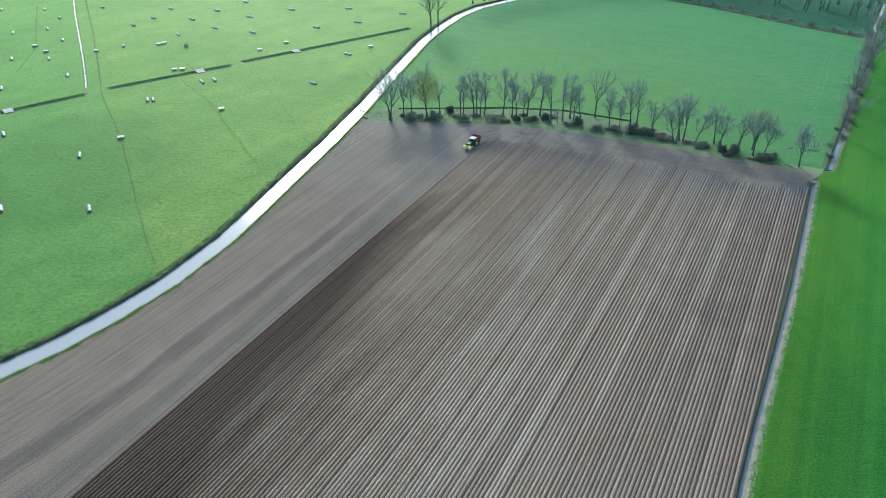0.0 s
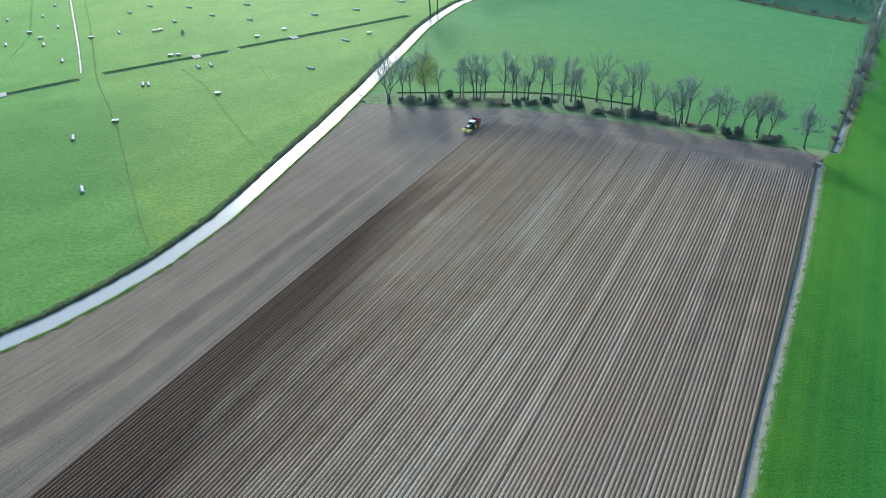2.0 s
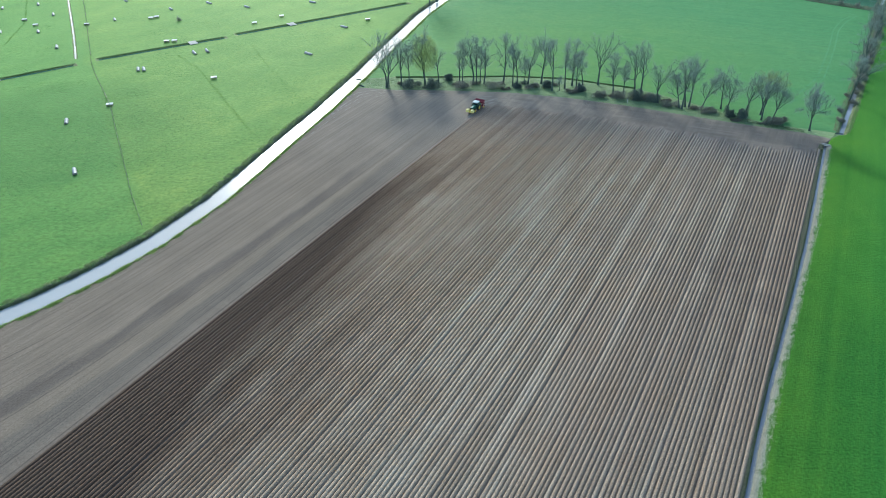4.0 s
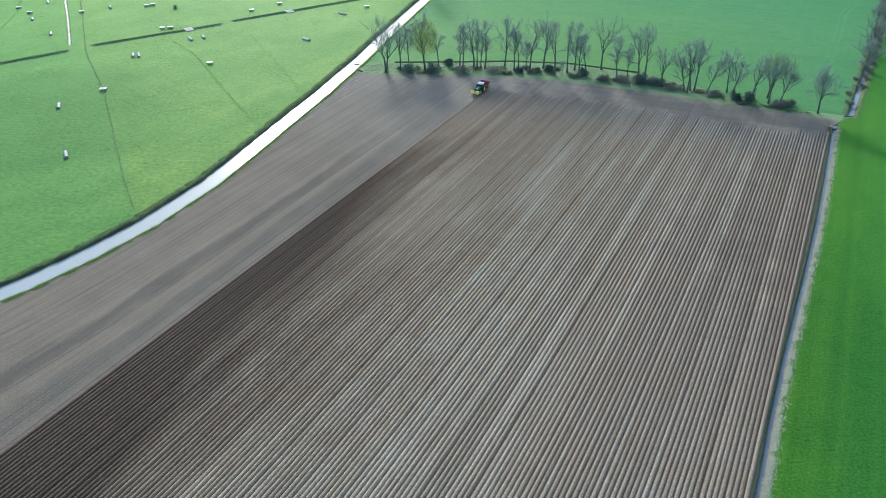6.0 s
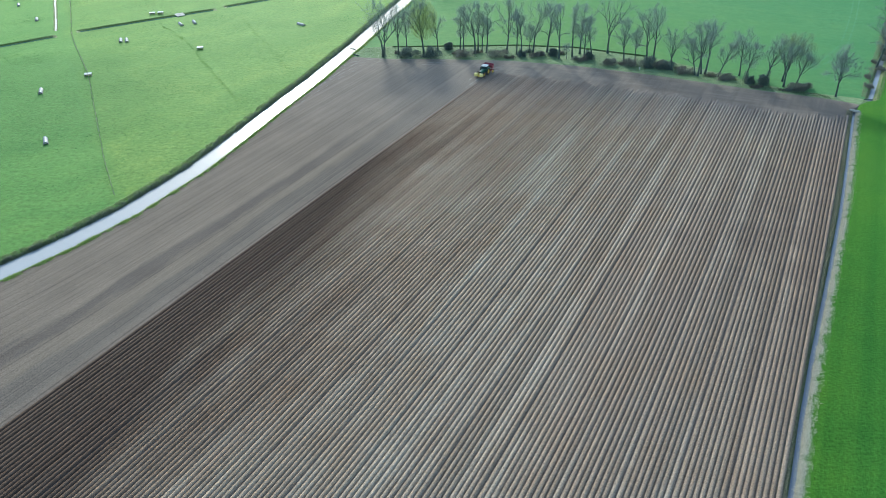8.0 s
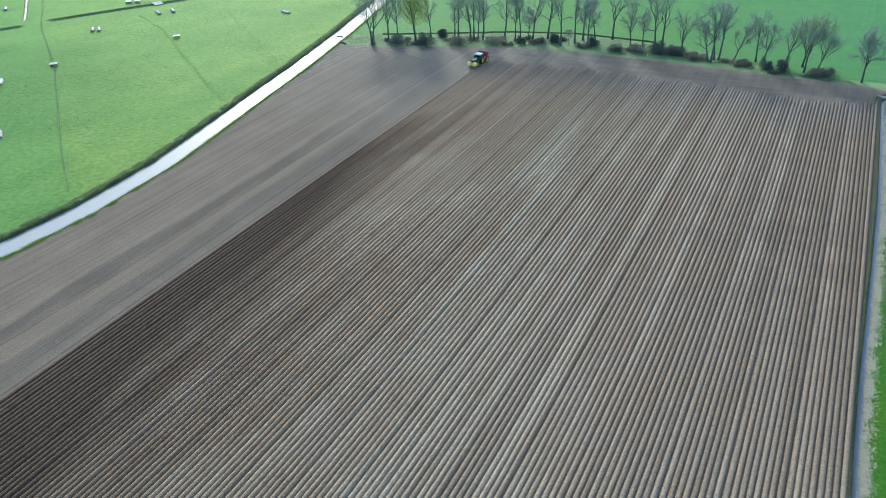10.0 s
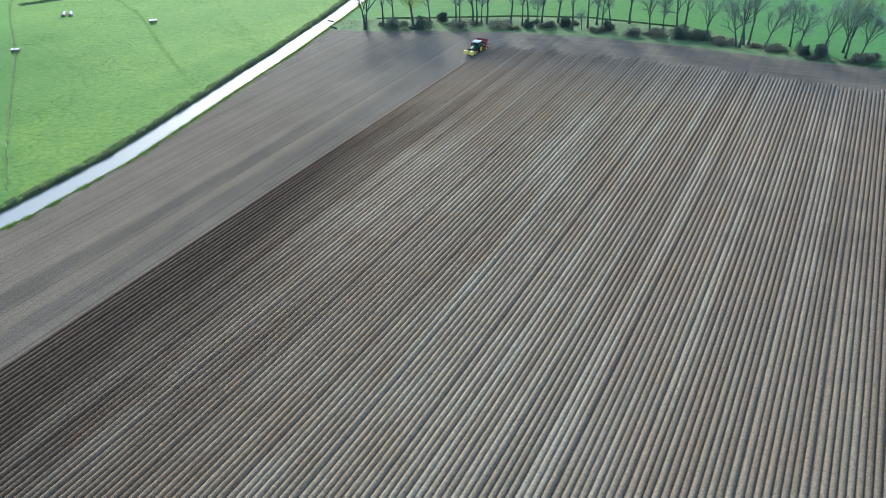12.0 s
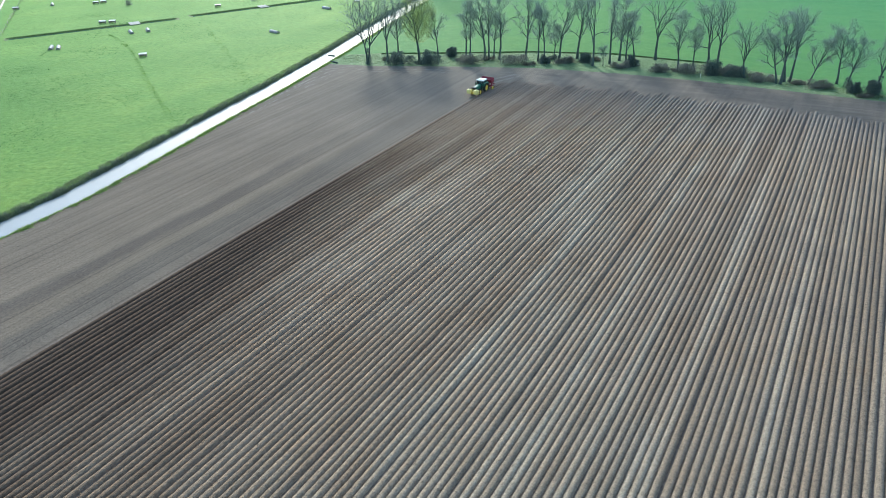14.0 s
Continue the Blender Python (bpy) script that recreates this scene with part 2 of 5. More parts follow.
        loose = sums("ADD", course, sums("MULTIPLY", sums("SUBTRACT", grain(nt, ln, place(nt, ln, LEAN, (0.30, 0.05, 0.3)), 1.0, 5, 0.65), 0.5), 6.0))

        def at(c):
            return (c + 130.0) / 44.0

        passes = ramp(nt, ln, spread(loose, -130.0, -86.0), [(0.0, brown), (at(-111), tan), (at(-99.2), tan), (at(-97.7), dark), (at(-96.2), dark), (at(-94.8), tan), (at(-92.6), tan), (at(-91.4), (0.168, 0.146, 0.120)), (at(-88.8), (0.168, 0.146, 0.120)), (at(-87.6), brown)])
        col = ramp(nt, ln, patch, [(0.30, dark), (0.5, brown), (0.68, tan)])
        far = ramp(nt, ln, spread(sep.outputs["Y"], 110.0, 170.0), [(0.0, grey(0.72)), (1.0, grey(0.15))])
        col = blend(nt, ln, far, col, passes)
        # paler towards the far end: the lift of distance haze put into the soil colour
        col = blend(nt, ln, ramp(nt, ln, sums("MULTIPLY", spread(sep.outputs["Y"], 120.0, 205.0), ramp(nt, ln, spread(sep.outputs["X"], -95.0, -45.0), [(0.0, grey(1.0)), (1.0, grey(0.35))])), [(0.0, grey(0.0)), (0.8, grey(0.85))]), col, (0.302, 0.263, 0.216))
        lines = grain(nt, ln, sums_vec(nt, ln, course), 1.0, 2, 0.6)
        own = sums("MULTIPLY", ramp(nt, ln, spread(sep.outputs["X"], -86.5, -82.0), [(0.0, grey(0.8)), (1.0, grey(0.0))]), ramp(nt, ln, spread(sep.outputs["Y"], 105.0, 175.0), [(0.0, grey(1.0)), (1.0, grey(0.4))]))
        col = blend(nt, ln, own, col, ramp(nt, ln, lines, [(0.40, grey(0.66)), (0.455, grey(1.0)), (0.58, grey(1.0)), (0.66, grey(1.2))]), "MULTIPLY")
        streak = grain(nt, ln, place(nt, ln, LEAN, (0.75, 0.006, 0.75)), 1.0, 3, 0.6)
        col = blend(nt, ln, 0.45, col, ramp(nt, ln, streak, [(0.36, grey(0.80)), (0.5, grey(1.0)), (0.64, grey(1.18))]), "MULTIPLY")
        smear = grain(nt, ln, place(nt, ln, radians(22), (0.06, 0.7, 1)), 1.0, 5, 0.65, 0.8)
        col = blend(nt, ln, ramp(nt, ln, spread(sep.outputs["X"], -93.0, -80.0), [(0.0, grey(0.0)), (1.0, grey(0.6))]), col, ramp(nt, ln, smear, [(0.32, grey(0.78)), (0.5, grey(1.0)), (0.68, grey(1.28))]), "MULTIPLY")
        col = blend(nt, ln, 0.35, col, ramp(nt, ln, lump, [(0.3, grey(0.7)), (0.7, grey(1.15))]), "MULTIPLY")
    col = blend(nt, ln, 0.75, col, ramp(nt, ln, clod, [(0.3, grey(0.45)), (0.52, grey(1.0)), (0.75, grey(1.4))]), "MULTIPLY")
    crumb = grain(nt, ln, v, 9.0, 4, 0.7)
    col = blend(nt, ln, 0.6, col, ramp(nt, ln, crumb, [(0.34, grey(0.62)), (0.5, grey(1.0)), (0.68, grey(1.3))]), "MULTIPLY")
    ln.new(col, b.inputs["Base Color"])
    relief(nt, ln, b, sums("ADD", clod, sums("MULTIPLY", crumb, 0.5)), 0.9, 0.10)
    return m


def sums_vec(nt, ln, course):
    """A coordinate that runs only across the course: it draws long thin wheel lines."""
    c = nt.new("ShaderNodeCombineXYZ")
    k = nt.new("ShaderNodeMath")
    k.operation = "MULTIPLY"
    k.inputs[1].default_value = 2.3
    ln.new(course, k.inputs[0])
    ln.new(k.outputs[0], c.inputs[0])
    return c.outputs[0]


def water_material(name, ripple, rough=0.04, colour=(0.03, 0.035, 0.03)):
    m, nt, ln, b = nodes_of(name, rough, 0.5)
    b.inputs["Base Color"].default_value = (*colour, 1)
    b.inputs["IOR"].default_value = 1.33
    v = place(nt, ln)
    relief(nt, ln, b, grain(nt, ln, v, 1.6, 3, 0.6), ripple, 0.05)
    return m


M_PASTURE = grass_material("pasture_grass", (0.050, 0.146, 0.043), (0.092, 0.206, 0.064), (0.146, 0.250, 0.082), 0.6, (0.3, 0.06, 1), 0.018, 0.9, 0.45, 0.3, 0.04,
                           ((-120, 186, 0), 28.0, 52.0, (0.026, 0.110, 0.036)), 0.36, 0.72, ((0.878, 0.478, 0.0), 1.2, 4.0, (0.91, 1.0, 0.74), (1.26, 1.05, 0.70)))
# The blue in the meadow greens is distance haze put into the colour.
M_MEADOW = grass_material("hazed_meadow_grass", (0.027, 0.119, 0.052), (0.041, 0.143, 0.059), (0.070, 0.167, 0.065), -1.1, (0.9, 0.03, 1), 0.012, 0.5, 0.4, 0.5, 0.04, ((25, 238, 0), 40.0, 120.0, (0.112, 0.196, 0.044)), 0.24, 0.4)
M_WORN = grass_material("worn_pale_grass", (0.034, 0.128, 0.056), (0.048, 0.142, 0.064), (0.066, 0.156, 0.072), -1.1, (0.9, 0.03, 1), 0.05, 0.5, 0.3, 0.4, 0.04, None, 0.34)
M_GRAIN = grass_material("young_grain", (0.028, 0.132, 0.022), (0.050, 0.190, 0.025), (0.086, 0.236, 0.032), LEAN, (1.2, 0.02, 1), 0.016, 2.4, 0.6, 0.42, 0.02, None, 0.13, 0.8, ((math.cos(LEAN), -math.sin(LEAN), 0.0), 21.0, 22.0, (1.38, 1.02, 0.95), (0.84, 0.97, 1.35)))
M_ROUGH = grass_material("rough_grass", (0.040, 0.080, 0.038), (0.062, 0.114, 0.050), (0.096, 0.130, 0.068), 0.3, (0.3, 0.1, 1), 0.09, 0.9, 0.7, 0.4, 0.05, None, 0.5)
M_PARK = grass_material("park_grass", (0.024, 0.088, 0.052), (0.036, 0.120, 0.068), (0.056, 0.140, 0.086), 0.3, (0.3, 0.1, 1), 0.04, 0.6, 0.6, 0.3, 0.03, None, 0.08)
M_BANK = grass_material("bank_grass", (0.060, 0.120, 0.040), (0.105, 0.175, 0.060), (0.190, 0.215, 0.110), 0.3, (0.3, 0.1, 1), 0.15, 1.6, 0.9, 0.3, 0.05, None, 0.3)
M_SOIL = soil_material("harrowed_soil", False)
M_RIDGE = soil_material("ridged_soil", True)
# Canal and brook: the pale body colour adds sky brightness the reflection lacks.
M_CANAL = water_material("canal_water_sky_toned", 0.25, 0.12, (0.40, 0.415, 0.41))
M_DITCH = water_material("ditch_water", 0.05, 0.08, (0.22, 0.25, 0.285))
M_BARK = plain_material("bark", (0.085, 0.118, 0.106), 0.9, 0.2, 0, 0.35, 2.5, 0.4)
M_TWIG = leaf_material("bare_twigs", (0.200, 0.265, 0.235), (0.330, 0.415, 0.370), 0.85, 0.25)
M_BUD = leaf_material("opening_buds", (0.22, 0.30, 0.10), (0.37, 0.46, 0.18), 0.7, 0.4)
M_BRAMBLE = leaf_material("brambles", (0.115, 0.120, 0.098), (0.245, 0.245, 0.200), 0.9, 0.3)
M_IVY = leaf_material("evergreen_leaves", (0.068, 0.108, 0.096), (0.200, 0.248, 0.215), 0.85, 0.3)
M_BRUSH = leaf_material("dead_brush", (0.140, 0.152, 0.132), (0.290, 0.305, 0.268), 0.9, 0.3)
M_REED = leaf_material("bank_reed", (0.090, 0.140, 0.096), (0.290, 0.335, 0.240), 0.8, 0.55)
M_DULL = leaf_material("dull_bank_grass", (0.190, 0.205, 0.135), (0.400, 0.395, 0.280), 0.85, 0.5)
M_STRAW = leaf_material("pale_dead_grass", (0.460, 0.450, 0.340), (0.840, 0.810, 0.690), 0.85, 0.5)
M_FRESH = leaf_material("fresh_bank_grass", (0.180, 0.310, 0.080), (0.360, 0.470, 0.160), 0.75, 0.6)
M_RIM = leaf_material("ditch_rim_grass", (0.110, 0.230, 0.080), (0.250, 0.370, 0.150), 0.8, 0.55)
M_WEED = plain_material("weedy_ditch_bed", (0.026, 0.108, 0.074), 0.8, 0.04, 0, 0.45, 1.2, 0.6)
M_VERGE = leaf_material("pale_verge_grass", (0.160, 0.250, 0.110), (0.330, 0.400, 0.210), 0.8, 0.55)
M_TUSSOCK = leaf_material("pasture_tussock", (0.024, 0.115, 0.030), (0.075, 0.190, 0.050), 0.75, 0.4)
M_STRIP = leaf_material("strip_grass_blades", (0.055, 0.110, 0.045), (0.130, 0.190, 0.080), 0.8, 0.5)
M_TUFT = leaf_material("grass_tufts", (0.080, 0.190, 0.040), (0.190, 0.310, 0.070), 0.75, 0.55)

# ---------------------------------------------------------------- helpers for meshes
def mesh_part(name, verts, faces, material, parent=None, label="", smooth=False):
    """Links one mesh object, under a thing or a part."""
    me = bpy.data.meshes.new(name)
    me.from_pydata([tuple(map(float, v)) for v in verts], [], [tuple(f) for f in faces])
    if smooth:
        me.polygons.foreach_set("use_smooth", [True] * len(me.polygons))
    me.materials.append(material)
    ob = new(name, me)
    if parent is not None:
        ob.parent = parent
    return tagged(ob, label)


def part(name, bm, material, parent=None, label="", smooth=False):
    me = bpy.data.meshes.new(name)
    bm.to_mesh(me)
    bm.free()
    if smooth:
        me.polygons.foreach_set("use_smooth", [True] * len(me.polygons))
    me.materials.append(material)
    ob = new(name, me)
    if parent is not None:
        ob.parent = parent
    return tagged(ob, label)


def empty(name, m, label, category, group=""):
    ob = new(name)
    ob.matrix_basis = m
    return tagged(ob, label, category, group)


def block(bm, size, at, bevel=0.0, turn=(0, 0, 0)):
    """A box with rounded edges."""
    r = bmesh.ops.create_cube(bm, size=1.0)
    vs = r["verts"]
    bmesh.ops.scale(bm, vec=size, verts=vs)
    if bevel:
        es = list({e for v in vs for e in v.link_edges})
        q = bmesh.ops.bevel(bm, geom=es, offset=bevel, segments=2, affect="EDGES", profile=0.5)
        vs = list({v for f in q["faces"] for v in f.verts} | {v for v in vs if v.is_valid})
    bmesh.ops.transform(bm, matrix=pose(*at, *turn), verts=vs)
    return vs


def rod(bm, a, b, r, sides=8, r2=None):
    a, b = Vector(a), Vector(b)
    d = b - a
    m = Matrix.Translation((a + b) / 2) @ d.to_track_quat("Z", "Y").to_matrix().to_4x4()
    bmesh.ops.create_cone(bm, cap_ends=True, segments=sides, radius1=r, radius2=r if r2 is None else r2, depth=d.length, matrix=m)


# ---------------------------------------------------------------- ground: one sheet, with its channels
from mathutils import geometry

sheet_pts, sheet_edges = [], []


def sheet_line(line, closed=False):
    i = len(sheet_pts)
    sheet_pts.extend((float(x), float(y)) for x, y in line)
    n = len(line)
    sheet_edges.extend((i + k, i + (k + 1) % n) for k in range(n if closed else n - 1))


sheet_line([(-2490, -2490), (2490, -2490), (2490, 2490), (-2490, 2490)], True)
for line, half, bank, deep in CHANNELS:
    for d in (half, half + bank):
        ring = np.vstack([offset_line(line, d), offset_line(line, -d)[::-1]])
        p = np.array(line, float)
        a, z = p[1] - p[0], p[-1] - p[-2]
        ring[0] -= a / np.linalg.norm(a) * (d - half)
        ring[-1] -= a / np.linalg.norm(a) * (d - half)
        k = len(line)
        ring[k - 1] += z / np.linalg.norm(z) * (d - half)
        ring[k] += z / np.linalg.norm(z) * (d - half)
        sheet_line(ring, True)
for line in (FIELD_TOP, FAR_BOUND, CROSSING):
    sheet_line(line)
sheet_line([(-26.5, 228.2), (-18, 229)])
sheet_line([(67.2, 216.0), (79.6, 205.9), (89.4, 195.5), (98.6, 188.3), (107, 184.5), (116, 181)])
cdt = geometry.delaunay_2d_cdt([Vector(p) for p in sheet_pts], sheet_edges, [], 0, 1e-4)
xy = np.array([tuple(v) for v in cdt[0]])
tri = np.array([f for f in cdt[2]])
mid = xy[tri].mean(axis=1)
e1, e2 = xy[tri[:, 1]] - xy[tri[:, 0]], xy[tri[:, 2]] - xy[tri[:, 0]]
flip = (e1[:, 0] * e2[:, 1] - e1[:, 1] * e2[:, 0]) < 0
tri[flip] = tri[flip][:, ::-1]
lift = ground_z(xy)
west, east = inside(mid, WEST_SIDE), inside(mid, EAST_SIDE)
ft, sf, fb = np.array(FIELD_TOP), np.array(STRIP_FAR), np.array(FAR_BOUND)
above_field = mid[:, 1] > np.interp(mid[:, 0], ft[:, 0], ft[:, 1])
above_strip = mid[:, 1] > np.interp(mid[:, 0], sf[:, 0], sf[:, 1])
above_far = mid[:, 1] > np.interp(mid[:, 0], fb[:, 0], fb[:, 1])
region = np.where(west, 0, np.where(east, 1, np.where(~above_field, 2, np.where(~above_strip, 3, np.where(~above_far, 4, 5)))))
for line, half, bank, deep in CHANNELS:
    region[distance(mid, line) < half + bank - 0.02] = 6
for k, (name, material, label) in enumerate((
        ("ground", M_PASTURE, "flat green pasture grazed to tussocks"),
        ("ground_grain_field", M_GRAIN, "even bright green field of young grain"),
        ("ground_ploughed_field", M_SOIL, "harrowed brown loam field with faint wheel tracks"),
        ("ground_tree_strip", M_ROUGH, "strip of rough grass and litter under bare trees"),
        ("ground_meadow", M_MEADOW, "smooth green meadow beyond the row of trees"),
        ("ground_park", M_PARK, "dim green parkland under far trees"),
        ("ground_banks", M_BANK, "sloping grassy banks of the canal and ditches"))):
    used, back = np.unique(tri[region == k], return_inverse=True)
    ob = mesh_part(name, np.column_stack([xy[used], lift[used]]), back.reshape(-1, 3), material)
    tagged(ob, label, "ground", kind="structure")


def water_ribbon(name, line, half, z, material, label, ragged=0.0):
    p = resample(line, 1.2 if ragged else 3.0)
    rng = np.random.default_rng(4)
    a, b = offset_line(p, half), offset_line(p, -half)
    if ragged:
        c = (a + b) / 2
        a = c + (a - c) * rng.uniform(ragged, 1.0, (len(p), 1))
        b = c + (b - c) * rng.uniform(ragged, 1.0, (len(p), 1))
    n = len(p)
    verts = [(*a[i], z) for i in range(n)] + [(*b[i], z) for i in range(n)]
    ob = mesh_part(name, verts, [(i, i + 1, n + i + 1, n + i) for i in range(n - 1)], material)
    return tagged(ob, label, "water", kind="structure")


water_ribbon("water_canal", CANAL[1:-1], 2.75, -0.42, M_CANAL, "bright canal water, its sky reflection partly put into the colour")
water_ribbon("water_ditch", offset_line(DITCH[1:], 0.08), 0.36, -0.56, M_DITCH, "still water in a straight narrow field ditch")
water_ribbon("water_hedge_ditch", HEDGE_DITCH[:-2], 0.6, -0.75, M_DITCH, "dark water in a ditch among bushes")
water_ribbon("water_brook", WEST_BROOK, 0.46, -0.16, M_CANAL, "thin pale brook in the pasture, its shine partly put into the colour", 0.12)

# ---------------------------------------------------------------- bare trees, shrubs, reeds
class Wood:
    """Collects tapered branches and twigs as plain lists."""

    def __init__(self):
        self.v, self.f = [], []

    def tube(self, pts, radii, sides):
        base = len(self.v)
        for i, p in enumerate(pts):
            d = (pts[min(i + 1, len(pts) - 1)] - pts[max(i - 1, 0)]).normalized()
            a = d.orthogonal().normalized()
            b = d.cross(a)
            for k in range(sides):
                w = 2 * math.pi * k / sides
                self.v.append(p + (a * math.cos(w) + b * math.sin(w)) * radii[i])
        for i in range(len(pts) - 1):
            for k in range(sides):
                q = (k + 1) % sides
                self.f.append((base + i * sides + k, base + i * sides + q, base + (i + 1) * sides + q, base + (i + 1) * sides + k))

    def blade(self, p, d, length, width, rng):
        i = len(self.v)
        side = Vector((rng.gauss(0, 1), rng.gauss(0, 1), rng.gauss(0, 1))).cross(d)
        side = side.normalized() * width / 2 if side.length > 1e-6 else Vector((width / 2, 0, 0))
        self.v += [p - side, p + side, p + d * length]
        self.f.append((i, i + 1, i + 2))

    def leaf(self, p, size, rng):
        i = len(self.v)
        a = Vector((rng.gauss(0, 1), rng.gauss(0, 1), rng.gauss(0, 1))).normalized()
        b = a.orthogonal().normalized()
        self.v += [p - a * size, p + b * size * 0.5, p + a * size, p - b * size * 0.5]
        self.f.append((i, i + 1, i + 2, i + 3))

    def put(self, name, material, parent, label="", smooth=False):
        return mesh_part(name, self.v, self.f, material, parent, label, smooth)


def bend(p, d, length, steps, wander, lift, rng):
    pts = [p.copy()]
    for _ in range(steps):
        d = (d + Vector((rng.gauss(0, wander), rng.gauss(0, wander), rng.gauss(0, wander) + lift))).normalized()
        p = p + d * (length / steps)
        pts.append(p.copy())
    return pts, d


def away(d, angle, turn):
    """A direction at that angle from d."""
    a = d.orthogonal().normalized()
    b = d.cross(a)
    return (d * math.cos(angle) + (a * math.cos(turn) + b * math.sin(turn)) * math.sin(angle)).normalized()


def tree(x, y, h, w, lean=(0, 0), stems=1, buds=0, ivy=0.0, twigs=13, label="", group="trees along the field edge", thick=1.0, forked=False):
    """A leafless tree h high with a crown w wide: trunk, main limbs, and a crown of branches and twigs."""
    rng = random.Random(int(x * 131 + y * 17 + h * 7))
    narrow = w / h < 0.3
    w *= 1.45 if narrow else 1.25
    twigs = int(twigs * 3.3)
    slim = not forked
    if not label:
        label = ("slender bare tree with upswept branches" if slim else "bare deciduous tree with a wide twiggy crown") + (" coming into yellow bud" if buds else "") + (" and an ivy-clad foot" if ivy else "")
    top = empty("tree", pose(x, y, 0), label, "tree", group)
    crown, bud, branch = Wood(), Wood(), Wood()
    r0 = (0.0125 * h + 0.044 * math.sqrt(w)) * thick
    limbs = []
    for s in range(stems):
        trunk = Wood()
        d = Vector((lean[0] - (0.08 if 48 < x < 106 and y < 225 else 0.0) + rng.gauss(0, 0.02), lean[1] + rng.gauss(0, 0.025), 1)).normalized()
        if stems > 1:
            d = away(d, 0.16 + 0.1 * rng.random(), 2 * math.pi * s / stems + rng.random())
        foot = Vector((rng.uniform(-0.3, 0.3), rng.uniform(-0.3, 0.3), -0.1)) if stems > 1 else Vector((0, 0, -0.1))
        up = h * (rng.uniform(0.26, 0.36) if forked else 0.88)
        n = 5 if forked else 9
        pts, d1 = bend(foot, d, up, n, 0.028 if narrow else 0.045, 0.0, rng)
        rr = [r0 * (1.35 if i == 0 else 1) * (1 - (0.38 if forked else 0.9) * i / n) / (1 if stems == 1 else 1.35) for i in range(n + 1)]
        trunk.tube(pts, rr, 7)
        trunk.put("trunk", M_BARK, top, smooth=True)
        if not forked:
            # limbs leave the stem from a third of its height and fill an oval
            k0, many = (0.34 if narrow else 0.30), (10 if narrow else 12)
            for k in range(many):
                f = k0 + (0.98 - k0) * (k + 0.5 * rng.random()) / many
                q = f * n
                i = min(int(q), n - 1)
                p = pts[i].lerp(pts[i + 1], q - i)
                girth = math.sqrt(max(0.05, 1 - ((f - 0.5) / 0.62) ** 2))
                tilt = rng.uniform(0.45, 0.8) * (1.1 - 0.45 * f) + (0.0 if narrow else 0.08)
                reach = w / 2 * girth * rng.uniform(0.85, 1.15) / max(0.35, math.sin(tilt))
                limbs.append((p, away((pts[i + 1] - pts[i]).normalized(), tilt, k * 2.4 + rng.random()), min(reach, (1.06 - f) * h / max(0.3, math.cos(tilt)) + 0.6), rr[i] * rng.uniform(0.5, 0.72)))
        else:
            k = rng.choice((4, 5, 5))
            spread = math.atan2(w / 2, h - up)
            for j in range(k):
                a = spread * rng.uniform(0.55, 1.1)
                limbs.append((pts[-1], away(d1, a, 2 * math.pi * j / k + rng.uniform(-0.4, 0.4)), (h - up) * rng.uniform(0.85, 1.02), rr[-1] * rng.uniform(0.5, 0.72)))
            limbs.append((pts[-1], away(d1, 0.1, rng.random() * 6), (h - up) * 0.98, rr[-1] * 0.75))
    for p, d, ln, r in limbs:
        limb = Wood()
        n = 6
        pts, d1 = bend(p, d, ln, n, 0.20, 0.10, rng)
        limb.tube(pts, [max(r * (1 - 0.85 * i / n), 0.018) for i in range(n + 1)], 4 if slim else 5)
        limb.put("limb", M_BARK, top)
        for j in range(5 if slim else 8):
            q = (0.25 + 0.75 * (j + rng.random()) / (5 if slim else 8)) * n
            i = min(int(q), n - 1)
            b = pts[i].lerp(pts[i + 1], q - i)
            dd = away((pts[i + 1] - pts[i]).normalized(), rng.uniform(0.4, 1.0), rng.random() * 6.3)
            l2 = ln * rng.uniform(0.32, 0.58) * (1.15 - 0.5 * q / n)
            sub, d2 = bend(b, dd, l2, 3, 0.20, 0.08, rng)
            branch.tube(sub, [max(r * 0.5 * (1 - 0.28 * i), 0.020) for i in range(4)], 3)
            for m in range(twigs):
                q2 = rng.random() * 2.999
                t = sub[int(q2)].lerp(sub[int(q2) + 1], q2 % 1)
                dt = away(d2, rng.uniform(0.2, 1.45), rng.random() * 6.3)
                lt = rng.uniform(0.6, 2.0) * (0.9 if slim else 1.0)
                crown.blade(t, dt, lt, 0.018, rng)
                crown.blade(t + dt * lt * 0.4, away(dt, 0.6, rng.random() * 6.3), lt * 0.6, 0.016, rng)
                if 0 < buds < 1 and rng.random() < buds:
                    for z in range(6):
                        bud.leaf(t + dt * lt * rng.random() + Vector((rng.gauss(0, 0.16), rng.gauss(0, 0.16), rng.gauss(0, 0.16))), rng.uniform(0.06, 0.12), rng)
    # the branches keep their bark, the twigs on them are paler
    woody, first = len(branch.f), len(branch.v)
    branch.f += [tuple(i + first for i in f) for f in crown.f]
    branch.v += crown.v
    whole = branch.put("crown", M_BARK, top)
    whole.data.materials.append(M_TWIG)
    whole.data.polygons.foreach_set("material_index", [0] * woody + [1] * (len(branch.f) - woody))
    if buds >= 1:
        # a full oval crown of opening leaves, broken by gaps
        for _ in range(24000):
            q = Vector((rng.gauss(0, 1), rng.gauss(0, 1), rng.gauss(0, 1))).normalized() * rng.random() ** 0.42
            q = Vector((q.x * w * 0.46, q.y * w * 0.46, h * 0.635 + q.z * h * 0.37))
